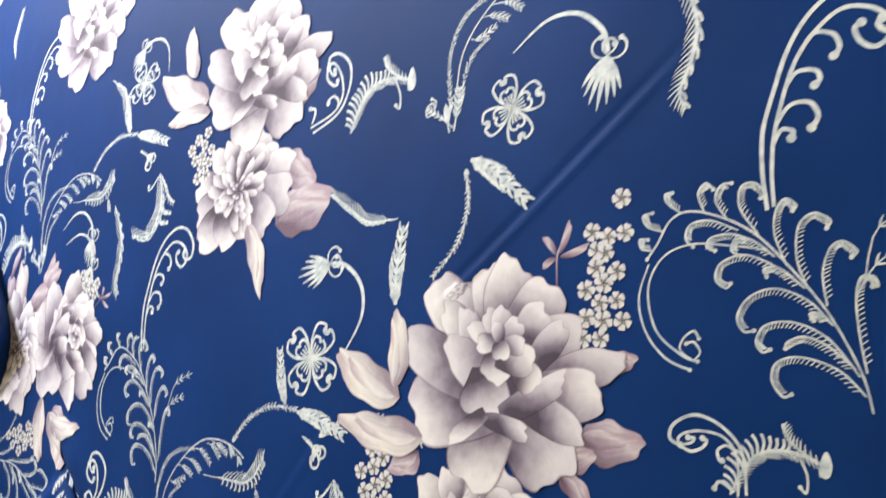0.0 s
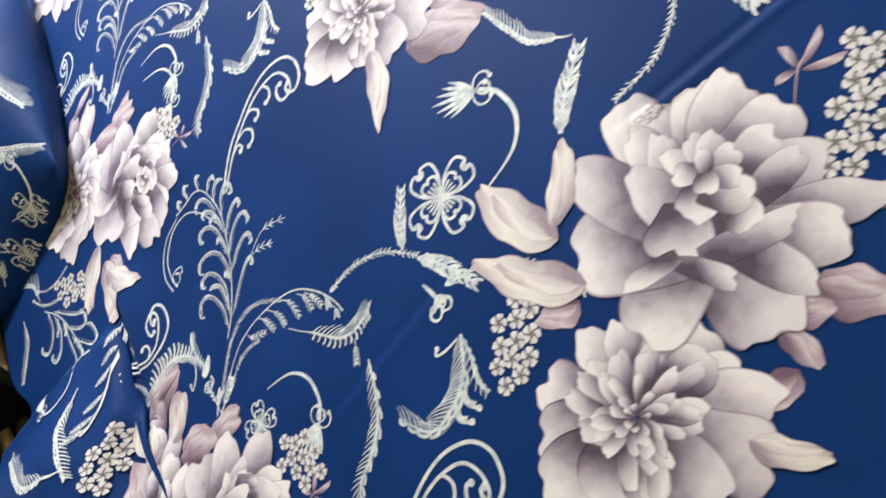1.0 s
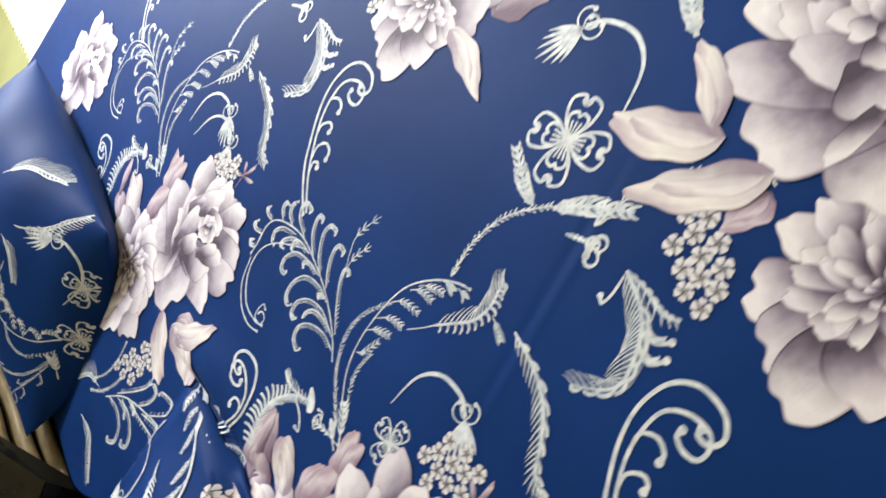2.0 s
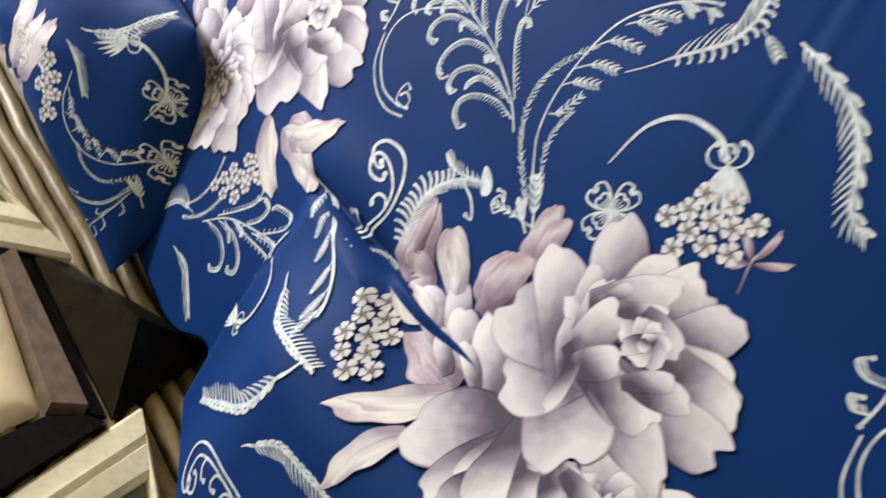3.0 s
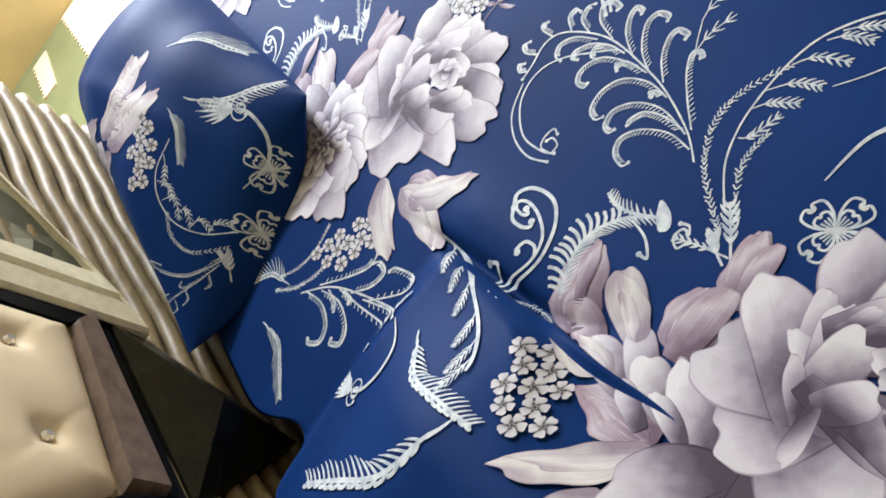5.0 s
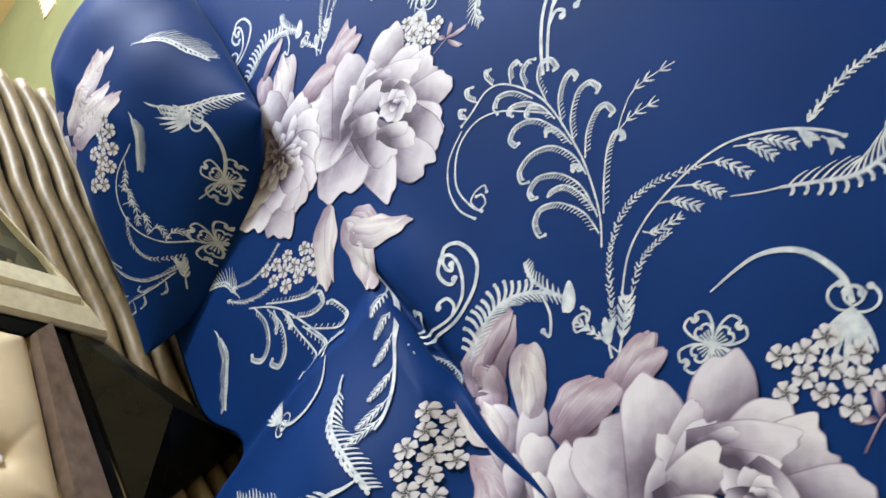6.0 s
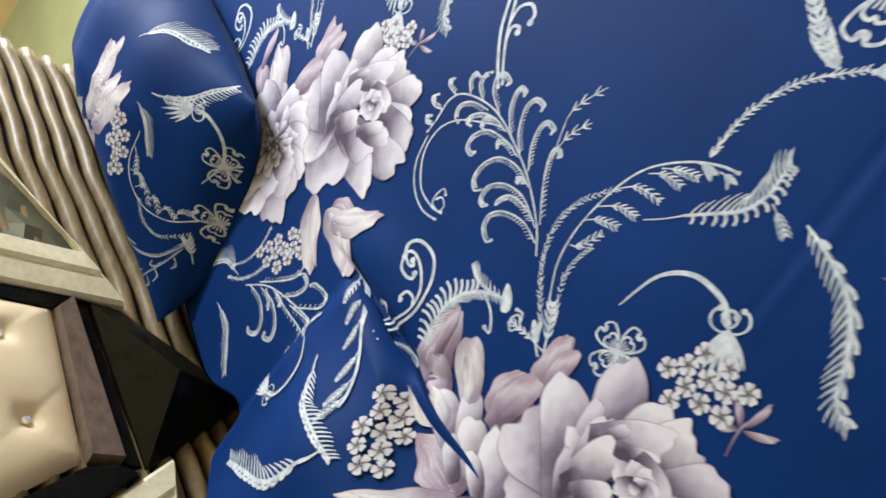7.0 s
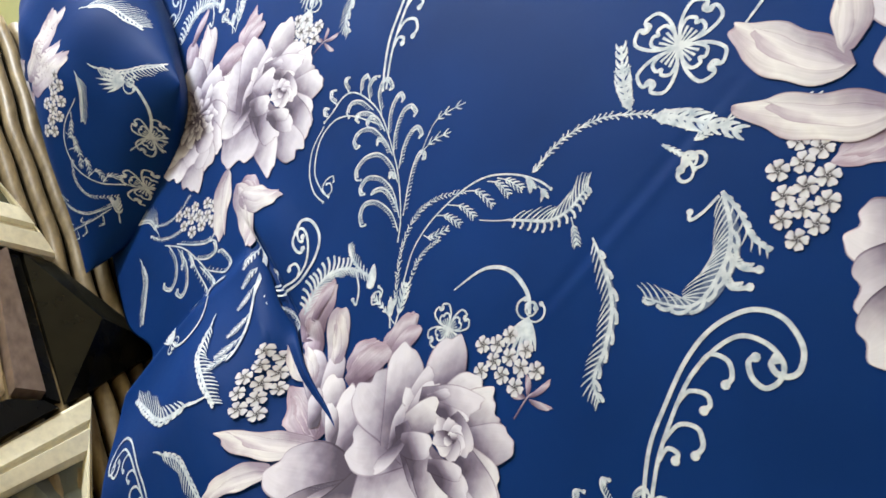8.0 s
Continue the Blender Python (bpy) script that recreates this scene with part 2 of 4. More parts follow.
        u = 0.5 * (u + far + pillow_bulge(v) * (1 - min(1.0, max(0.0, u / PILLOW_L))) ** 2)
    return u, v / pillow_flare(u)


def pillow_uv(u, v, side):
    a, b = 2 * u / PILLOW_L - 1, 2 * v / PILLOW_W - 1
    h = 0.112 * max(0.0, (1 - abs(a) ** 2.2) * (1 - abs(b) ** 2.4)) ** 0.62
    drop = 0.088 * math.sin(math.pi * 0.8 * min(1.0, max(0.0, v / PILLOW_W))) * max(0.0, 1 - u / PILLOW_L) ** 2.4
    crease = 0.005 * math.sin(31 * u + 9 * v) + 0.005 * hill(v - 0.1 - 0.3 * u, 0.02) * sm(u, 0.05, 0.2)
    return 0.618 + 0.12 * v - drop + side * h + crease * side * h / 0.112


BED_A0, BED_A1, BED_M1 = -0.96, 1.07, 2.03
BED_M0 = 0.026
STEP = 0.005


def build_bedspread():
    bed = thing("bedspread", "navy blue satin bedspread printed with cream peonies and silver scrolls", "bedspread")
    na, nm = int((BED_A1 - BED_A0) / STEP), int((BED_M1 - BED_M0) / STEP)
    skirt = 8
    verts, faces = [], []
    for j in range(-2, nm + skirt + 1):
        for i in range(-skirt, na + skirt + 1):
            ci, cj = min(max(i, 0), na), min(max(j, 0), nm)
            a = BED_A0 + ci * STEP
            near = BED_M0 + 0.055 * hill(a - 0.235, 0.055)
            p = hb(a, near + cj / nm * (BED_M1 - near), 0)
            z = sheet_z(p.x, p.y)
            over = max(ci - i, i - ci, j - cj)
            if over:
                fold = 0.012 * math.sin(0.09 * (i + j) * 7)
                z -= (0.34 if j >= 0 else 0.05) * (over / skirt) ** 0.8
                push = 0.05 * (1 - math.exp(-over)) + fold * over / skirt
                p += (i > na) * push * DIR_A - (i < 0) * push * DIR_A + (j > nm) * push * DIR_M
            verts.append((p.x, p.y, z))
    w = na + 2 * skirt + 1
    h = nm + skirt + 3
    for j in range(h - 1):
        for i in range(w - 1):
            k = j * w + i
            faces.append((k, k + w, k + w + 1, k + 1))
    me = bpy.data.meshes.new("cloth")
    me.from_pydata(verts, [], faces)
    me.materials.append(NAVY)
    for p in me.polygons:
        p.use_smooth = True
    cloth = new("cloth", me)
    cloth.parent = bed
    return bed


bedspread = build_bedspread()


def fold_lip():
    """The rolled edge of the cloth where it doubles over itself, with the hollow under it."""
    rings = []
    n = 60
    for i in range(n + 1):
        u = 0.045 + 0.36 * i / n
        swell = math.sin(math.pi * i / n) ** 0.45
        wave = 0.004 * math.sin(9 * u + 0.6) + 0.0015 * math.sin(47 * u)

        slim = 1 - 0.85 * (i / n) ** 4

        def at(s):
            s = s * slim + wave
            return -0.36 - 0.666 * u - 0.746 * s, 1.47 - 0.746 * u + 0.666 * s

        lift = max(0.0015, min(0.012, 0.55 * (sheet_z(*at(0.03)) - sheet_z(*at(-0.016))))) * swell + 0.0012
        ring = []
        for s, k in ((0.03, -0.05), (0.018, 0.0), (0.006, 0.25), (-0.004, 0.75), (-0.0085, 1.0), (-0.0105, 0.9), (-0.011, 0.6), (-0.008, 0.35), (0.0, 0.2), (0.02, -0.1)):
            x, y = at(s)
            ring.append((x, y, sheet_z(x, y) + lift * k))
        rings.append(ring)
    return loops(rings, True)


part("fold", fold_lip(), NAVY, bedspread, "rolled edge of the doubled cloth", smooth=True)
mattress = tagged(part("mattress", block(BED_A0 + 0.03, BED_A1 - 0.03, 0.04, BED_M1 - 0.03, 0.3, 0.515, 0.02), MATTRESS), "thick white mattress lying under the bedspread", "mattress")
base = thing("bed_base", "plain brown wooden bed base on short legs", "bed")
part("deck", block(BED_A0 + 0.02, BED_A1 - 0.02, 0.01, BED_M1 - 0.02, 0.12, 0.3, 0.008), OAK, base)
for a in (BED_A0 + 0.1, BED_A1 - 0.1):
    for m in (0.12, BED_M1 - 0.12):
        part("leg", block(a - 0.035, a + 0.035, m - 0.035, m + 0.035, 0.0, 0.12, 0.004), OAK, base)


# ---- the pillow ----
def build_pillow():
    pil = thing("pillow", "plump navy blue pillow with floral cover by the headboard", "pillow")
    n = 44
    bm = bmesh.new()
    grid = {}
    for side in (1, -1):
        for i in range(n + 1):
            for j in range(n + 1):
                if side < 0 and (i in (0, n) or j in (0, n)):
                    continue
                a, b = (math.sin((k / n - 0.5) * math.pi) * 0.9995 for k in (i, j))
                u, v = (a + 1) * PILLOW_L / 2, (b + 1) * PILLOW_W / 2
                wide = v * pillow_flare(u)
                far = u - pillow_bulge(wide) * (1 - u / PILLOW_L) ** 2
                x, y = -0.13 + 0.74 * far - 0.82 * wide, 1.635 + 0.672 * far + 0.57 * wide
                grid[side, i, j] = bm.verts.new((x, y, pillow_uv(u, v, side)))
    for side in (1, -1):
        for i in range(n):
            for j in range(n):
                q = [grid.get((side, *k), grid.get((1, *k))) for k in ((i, j), (i + 1, j), (i + 1, j + 1), (i, j + 1))]
                bm.faces.new(q if side > 0 else q[::-1])
    part("cover", bm, NAVY, pil, smooth=True)
    return pil


pillow = build_pillow()


# ---- printing on cloth ----
class Ink:
    """Flat printed shapes in a motif's own plane."""

    def __init__(self):
        self.v, self.f, self.m, self.uv, self.layer, self.fine = [], [], [], [], 0, 1

    def grid(self, rows, uvs, mat):
        k, w = len(self.v), len(rows[0])
        for r, t in zip(rows, uvs):
            self.v += [(p[0], p[1], self.layer) for p in r]
            self.uv += t
        for j in range(len(rows) - 1):
            for i in range(w - 1):
                q = k + j * w + i
                self.f.append((q, q + w, q + w + 1, q + 1))
                self.m.append(mat)

    def stroke(self, pts, w0, w1=None, mid=None, mat=0):
        w1 = w0 if w1 is None else w1
        rows, uvs, n = [], [], len(pts) - 1
        for i, p in enumerate(pts):
            a, b = pts[max(i - 1, 0)], pts[min(i + 1, n)]
            dx, dy = b[0] - a[0], b[1] - a[1]
            l = math.hypot(dx, dy) or 1
            t = i / n
            w = (w0 + (w1 - w0) * t) if mid is None else w0 + (w1 - w0) * t + mid * math.sin(math.pi * t)
            w *= 0.5
            rows.append([(p[0] + dy / l * w, p[1] - dx / l * w), (p[0] - dy / l * w, p[1] + dx / l * w)])
            uvs.append([(t, 0.2), (t, 0.8)])
        self.grid(rows, uvs, mat)

    def disc(self, x, y, r, mat=0, sides=8):
        k = len(self.v)
        ring = [(x + r * math.cos(6.2832 * i / sides), y + r * math.sin(6.2832 * i / sides), self.layer) for i in range(sides)]
        self.v += ring
        self.uv += [(0.8, 0.5)] * sides
        self.f.append(tuple(range(k, k + sides)))
        self.m.append(mat)

    def petal(self, x, y, ang, length, width, mat, ruffle=0.06, bend=0.0, blunt=5.0, start=0.0, seed=0, cover=0.0, pointed=False, root=0.12):
        rnd = random.Random(seed)
        ph = [rnd.uniform(0, 6.28) for _ in range(3)]
        rows, uvs = [], []
        nu, nv = 16 * self.fine, 8 * self.fine
        for i in range(nu + 1):
            u = 1 - (1 - i / nu) ** 1.7
            body = (root + (1 - root) * u ** 0.75) * max(0.0, 1 - u ** blunt) ** 0.5
            if pointed:
                body = max(0.0, math.sin(math.pi * u ** 0.75)) ** 0.7 * (1 + 0.09 * math.sin(15 * u + ph[2])) + 0.03
            row, uv = [], []
            for j in range(nv + 1):
                v = j / nv * 2 - 1
                q = v * width * 0.5 * body * (1 + ruffle * math.sin(7 * u + ph[0]))
                r = length * (start + (1 - start) * u)
                r += ruffle * length * u ** 3 * (math.sin(9 * q / width + ph[1]) + 0.4 * math.sin(23 * q / width + ph[2]))
                th = ang + bend * u
                row.append((x + r * math.cos(th) - q * math.sin(th), y + r * math.sin(th) + q * math.cos(th)))
                uv.append((max(0.0, (u - cover) / (1 - cover)), (v + 1) / 2))
            rows.append(row)
            uvs.append(uv)
        self.grid(rows, uvs, mat)
        self.layer += 1


def bow(pts, n=24):
    """A smooth line through a few points."""
    out = []
    p = [pts[0], *pts, pts[-1]]
    segs = len(pts) - 1
    for k in range(segs):
        a, b, c, e = (Vector((*q, 0)) for q in p[k:k + 4])
        m = max(2, n // segs)
        for i in range(m + (k == segs - 1)):
            t = i / m
            q = 0.5 * (2 * b + (c - a) * t + (2 * a - 5 * b + 4 * c - e) * t * t + (3 * b - a - 3 * c + e) * t ** 3)
            out.append((q.x, q.y))
    return out


def curl(x, y, ang, length, turn, power=2.0, n=20):
    """A line that sets out at ang and winds up towards its end."""
    out, ds = [(x, y)], length / n
    for i in range(n):
        t = (i + 0.5) / n
        th = ang + turn * t ** power
        x, y = x + ds * math.cos(th), y + ds * math.sin(th)
        out.append((x, y))
    return out


def hook(ink, x, y, ang, length, turn, w, power=2.0, fringe=0.0):
    pts = curl(x, y, ang, length, turn, power)
    ink.stroke(pts, w * 0.6, w * 1.1)
    ink.disc(*pts[-1], w * 1.15)
    if fringe:
        s = 1 if turn > 0 else -1
        for i in range(3, 16, 1):
            (ax, ay), (bx, by) = pts[i], pts[i + 1]
            l = math.hypot(bx - ax, by - ay) or 1
            nx, ny = -(by - ay) / l * s, (bx - ax) / l * s
            ink.stroke([(ax, ay), (ax + nx * fringe + (bx - ax) * 0.6, ay + ny * fringe + (by - ay) * 0.6)], w * 0.9, w * 0.3)


def beads(ink, pts, size, seed=1):
    rnd = random.Random(seed)
    for (ax, ay), (bx, by) in zip(pts, pts[1:]):
        th = math.atan2(by - ay, bx - ax)
        for s in (-1, 1):
            t2 = th + s * rnd.uniform(0.3, 0.9)
            ink.stroke([(ax, ay), (ax + size * math.cos(t2), ay + size * math.sin(t2))], size * 0.25, size * 0.2, size * 0.32)


def barbs(ink, spine, reach, w, both=True, lean=0.8, curlside=0, skip=0.06, outer=0.75):
    n = len(spine) - 1
    for i in range(n):
        t = i / n
        if t < skip:
            continue
        (ax, ay), (bx, by) = spine[i], spine[i + 1]
        th = math.atan2(by - ay, bx - ax)
        size = reach * (math.sin(math.pi * min(1, 0.08 + 0.92 * t)) ** 0.8 + 0.1)
        for s in (-1, 1):
            if not both and s < 0:
                continue
            if s == curlside:
                c = curl(ax, ay, th + s * lean * 1.3, size * outer, s * 1.6, 1.2, 6)
                ink.stroke(c, w * 1.3, w * 0.7)
                ink.disc(*c[-1], w * 0.6, sides=6)
            else:
                ink.stroke(curl(ax, ay, th + s * lean, size * (1.0 if s > 0 else 0.66), -s * 0.5, 1.0, 5), w * 1.1, w * 0.3)


def web(ink, spine, width):
    """The thin veil of a feather under its barbs."""
    ink.stroke(spine, 0.01, 0.02, width, mat=1)
    ink.layer += 14


def vine(ink, pts, w, teeth=0.0):
    """A drawn line with a round end; teeth stand along its hollow side."""
    line = bow(pts, 7 * (len(pts) - 1))
    ink.stroke(line, w * 0.75, w * 1.05)
    ink.disc(*line[-1], w * 0.95)
    if not teeth:
        return
    n = len(line) - 1
    bend = sum((line[i][0] - line[i - 1][0]) * (line[i + 1][1] - line[i][1]) - (line[i][1] - line[i - 1][1]) * (line[i + 1][0] - line[i][0]) for i in range(1, n))
    s = 1 if bend > 0 else -1
    for i in range(2, int(0.82 * n)):
        (ax, ay), (bx, by) = line[i], line[i + 1]
        l = math.hypot(bx - ax, by - ay) or 1
        ex, ey = (bx - ax) / l, (by - ay) / l
        ink.stroke([(ax, ay), (ax + (0.6 * ex - s * ey) * teeth, ay + (0.6 * ey + s * ex) * teeth)], w * 0.3, w * 0.55)


def beaded(ink, pts, size, seed=1):
    rough = bow(pts, 40)
    length = sum(math.hypot(b[0] - a[0], b[1] - a[1]) for a, b in zip(rough, rough[1:]))
    beads(ink, bow(pts, max(8, int(length / size * 1.25))), size, seed)


def twig(ink, pts, w, reach=0.28):
    line = bow(pts, 8)
    ink.stroke(line, w * 0.6, w * 0.5)
    for side in (-1, 1):
        comb(ink, line[2:], side, reach, w * 0.8, 0.75, -0.4)


def comb(ink, spine, side, reach, w, lean, turn=0.4, knob=False, first=0.03):
    """Barbs on one side of a spine, longest near its middle; side 1 lies to the left of the way along it."""
    n = len(spine) - 1
    for i in range(n):
        t = i / n
        if t < first:
            continue
        (ax, ay), (bx, by) = spine[i], spine[i + 1]
        th = math.atan2(by - ay, bx - ax)
        size = reach * (0.35 + 0.65 * math.sin(math.pi * min(1.0, 0.12 + 0.86 * t)) ** 0.8) * (1 + 0.12 * math.sin(5.1 * i))
        line = curl(ax, ay, th + side * lean, size, side * turn, 1.3, 7)
        ink.stroke(line, w * (0.8 if knob else 1.1), w * (1.1 if knob else 0.3), w * 0.3)
        if knob:
            ink.disc(*line[-1], w * 0.75, sides=6)


def spray(ink):
    """A short thick leaf with jagged barbs on both sides."""
    pts = [(0, 0), (0.4, 0.04), (1, 0)]
    ink.stroke(bow(pts, 12), 0.06, 0.03)
    for side in (-1, 1):
        comb(ink, bow(pts, 10), side, 0.24, 0.045, 0.85, -0.9 * side * side)
        comb(ink, bow(pts, 7), side, 0.13, 0.04, 1.1, 0.4)


def curl_twig(ink):
    ink.stroke(bow([(0, 0), (0.5, 0.08), (0.8, 0)], 10), 0.05, 0.07)
    barbs(ink, bow([(0, 0), (0.5, 0.08)], 6), 0.12, 0.04)
    for turn, ang in ((4.6, 0.3), (-4.6, -0.3), (5.0, 1.3)):
        hook(ink, 0.7, 0.02, ang, 0.62, turn, 0.07, 1.2)


def curled_plume(ink):
    """A broad leaf: fine lines on its hollow side, fat curled lobes on the other."""
    pts = [(-0.05, 0.14), (0.16, 0.37), (0.42, 0.49), (0.79, 0.47), (0.96, 0.1)]
    web(ink, bow(pts, 40), 0.16)
    ink.stroke(bow(pts, 40), 0.03, 0.012, 0.016)
    comb(ink, bow(pts, 30), -1, 0.3, 0.011, 0.85, -0.5)
    comb(ink, bow(pts, 12), 1, 0.19, 0.026, 0.9, -1.5, True, 0.25)
    edge = bow([(-0.05, 0.14), (0.02, 0.35), (0.13, 0.54), (0.14, 0.71)], 20)
    ink.stroke(edge, 0.03, 0.035)
    comb(ink, edge[::2], -1, 0.13, 0.014, 0.8, 0.2)
    comb(ink, edge[::2], 1, 0.06, 0.02, 0.8, -1.0, True)
    vine(ink, [(0.3, 0.45), (0.36, 0.6), (0.3, 0.72)], 0.035, 0.05)
    vine(ink, [(0.46, 0.5), (0.52, 0.63), (0.44, 0.74)], 0.035, 0.05)
    vine(ink, [(-0.01, 0.14), (0.16, 0.11), (0.26, 0.06), (0.21, 0.02)], 0.03)


def swept_feather(ink):
    """Long fine barbs above, short curled ones below."""
    pts = [(-0.01, 0), (0.26, -0.1), (0.5, -0.18), (0.74, -0.14), (0.92, -0.02), (1.01, 0.03)]
    web(ink, bow(pts, 30), 0.05)
    ink.stroke(bow(pts, 30), 0.028, 0.012, 0.012)
    comb(ink, bow(pts, 22), 1, 0.3, 0.015, 0.85, -0.5)
    comb(ink, bow(pts, 15), -1, 0.12, 0.024, 1.0, 1.4, True)
    vine(ink, [(-0.4, 0.13), (-0.19, 0.05), (-0.01, 0)], 0.014)
    twig(ink, [(0.75, -0.23), (0.76, -0.37), (0.76, -0.55)], 0.022, 0.1)


def hanging_feather(ink):
    pts = [(-0.03, 0.03), (0.19, 0.12), (0.44, 0.17), (0.7, 0.12), (0.9, 0.04), (1.04, 0.08)]
    web(ink, bow(pts, 34), 0.05)
    ink.stroke(bow(pts, 34), 0.014, 0.012, 0.016)
    comb(ink, bow(pts, 28), -1, 0.15, 0.011, 0.75, -0.2)
    comb(ink, bow(pts, 14), 1, 0.1, 0.02, 0.8, -0.9, True)


def frond(ink, arch=1.0, leaf=1.0):
    """An arched stem with small barbed leaflets on its hollow side."""
    spine = bow([(0, 0), (0.213, 0.242 * arch), (0.468, 0.342 * arch), (0.767, 0.294 * arch), (0.934, 0.146 * arch), (1, 0)], 30)
    ink.stroke(spine, 0.014, 0.014, 0.006)
    for k in range(4, 28, 4):
        (ax, ay), (bx, by) = spine[k], spine[k + 1]
        th = math.atan2(by - ay, bx - ax) - 0.5
        line = curl(ax, ay, th, 0.21, -0.35, 1, 8)
        ink.stroke(line, 0.008 * leaf, 0.008 * leaf)
        for side in (-1, 1):
            comb(ink, line, side, 0.05 * leaf, 0.007 * leaf, 0.7, -0.3, False, 0.2)


def feather(ink, bend=0.09, reach=0.19, curlside=-1, n=30):
    pts = [(0, 0), (0.3, bend), (0.68, bend * 0.5), (1, 0)]
    web(ink, bow(pts, n), reach * 0.12)
    ink.stroke(bow(pts, n), 0.022, 0.01, 0.012)
    side = curlside or 1
    comb(ink, bow(pts, n - 9), -side, reach * 1.1, 0.014, 0.85, -0.3)
    comb(ink, bow(pts, n // 2), side, reach * 0.6, 0.02, 0.85, -1.1 if curlside else 0.2, bool(curlside))
    ink.stroke(bow([(0, 0), (-0.06, -0.02), (-0.12, -0.06)], 4), 0.03, 0.01)


PEONY_RIM = (
    (0.26, 0.21, 0.84, 0.11, 0.41), (0.25, 0.1, 0.54, -0.18, 0.34), (0.1, -0.07, 0.39, -0.39, 0.37), (-0.01, -0.17, 0.06, -0.61, 0.32),
    (-0.11, -0.17, -0.24, -0.57, 0.3), (-0.17, -0.16, -0.55, -0.47, 0.37), (-0.34, 0.07, -0.76, -0.4, 0.38), (-0.31, 0.25, -0.88, 0.01, 0.39),
    (-0.16, 0.45, -0.79, 0.58, 0.59), (-0.14, 0.51, -0.29, 1.03, 0.51), (-0.01, 0.54, 0.4, 1.01, 0.55), (0.06, 0.57, 0.69, 0.54, 0.43),
)
PEONY_BODY = (
    (0.13, 0.49, 0.57, 0.36, 0.18), (0.01, 0.44, 0.34, 0.49, 0.16), (0.11, 0.44, 0.45, 0.26, 0.2), (0.28, 0.26, 0.25, -0.25, 0.3),
    (0.3, 0.26, 0.36, 0.07, 0.1), (-0.02, 0.47, 0.24, 0.14, 0.3), (-0.13, 0.59, 0.18, 0.59, 0.13), (-0.09, 0.46, -0.56, 0.15, 0.25),
    (-0.22, 0.29, -0.51, -0.04, 0.32), (-0.13, 0.44, -0.13, 0.16, 0.27), (0.21, 0.11, 0.15, -0.17, 0.15), (0.14, -0.04, -0.08, -0.23, 0.22),
    (-0.25, 0.05, -0.41, -0.26, 0.24), (-0.24, 0.1, -0.21, -0.19, 0.16), (-0.18, 0.53, -0.43, 0.69, 0.13),
)
PEONY_HEART = (
    (-0.01, -0.01, 0.13, 0.16, 0.15), (0, 0, 0.16, 0.03, 0.14), (0, -0.02, 0.1, -0.11, 0.15), (-0.01, -0.02, -0.04, -0.17, 0.16),
    (-0.01, -0.02, -0.15, -0.09, 0.16), (-0.01, 0.01, -0.11, 0.1, 0.18), (0, 0.01, -0.01, 0.17, 0.12), (-0.01, -0.02, 0.06, -0.03, 0.09),
    (0, -0.01, -0.04, 0.04, 0.08),
)
ROUND_RIM = (
    (-0.04, 0.16, 0.38, 0.79, 0.51), (0, 0.12, 0.46, 0.44, 0.43), (0.09, 0.06, 0.59, 0.16, 0.36), (0.09, -0.06, 0.63, -0.2, 0.47),
    (0.04, -0.19, 0.39, -0.57, 0.45), (-0.07, -0.31, 0.03, -0.81, 0.38), (-0.34, -0.55, -0.09, -1.11, 0.31), (-0.46, -0.36, -0.53, -0.98, 0.43),
    (-0.62, -0.2, -1.12, -0.68, 0.58), (-0.64, 0.01, -1.27, 0.29, 0.64), (-0.57, 0.11, -0.71, 0.86, 0.71), (-0.38, 0.31, -0.07, 0.99, 0.49),
    (-0.54, -0.3, -0.82, -0.81, 0.31),
)
ROUND_BODY = (
    (-0.16, 0.14, 0.26, 0.54, 0.35), (-0.24, 0.13, 0.19, 0.4, 0.27), (-0.04, -0.23, 0.24, -0.45, 0.36), (-0.23, -0.4, 0.14, -0.6, 0.28),
    (-0.48, -0.1, -0.15, 0.53, 0.42), (-0.33, 0.07, -0.7, 0.04, 0.52), (-0.63, -0.16, -0.38, -0.71, 0.26), (-0.72, 0.01, -0.77, -0.36, 0.19),
    (-0.69, 0.1, -0.94, 0.39, 0.18), (-0.27, -0.23, -0.41, -0.42, 0.3),
)
ROUND_HEART = (
    (-0.08, -0.03, 0.09, 0.26, 0.24), (-0.12, -0.04, -0.41, 0, 0.32), (-0.2, -0.06, -0.24, -0.39, 0.3), (-0.04, -0.04, 0.19, 0.13, 0.2),
    (-0.04, -0.06, 0.23, -0.06, 0.23), (-0.04, -0.08, 0.1, -0.25, 0.23), (-0.08, -0.11, -0.09, -0.29, 0.19), (-0.06, -0.03, -0.1, 0.19, 0.19),
    (-0.08, -0.05, -0.22, -0.06, 0.2), (-0.04, -0.04, 0.11, 0, 0.15),
)
MUM_RIM = (
    (0.09, 0.02, 1.06, 0.45, 0.61), (0.12, -0.04, 0.87, -0.23, 0.51), (0.05, -0.09, 0.48, -0.64, 0.67), (-0.01, -0.15, 0.02, -0.74, 0.65),
    (-0.15, -0.17, -0.45, -0.78, 0.48), (-0.26, -0.14, -0.8, -0.62, 0.52), (-0.32, -0.05, -1.24, -0.21, 0.61), (-0.28, 0.06, -1.06, 0.29, 0.61),
    (-0.17, 0.13, -0.8, 0.65, 0.58), (-0.08, 0.15, -0.16, 0.83, 0.54), (0.05, 0.16, 0.39, 0.71, 0.47), (-0.25, -0.08, -0.8, -0.41, 0.48),
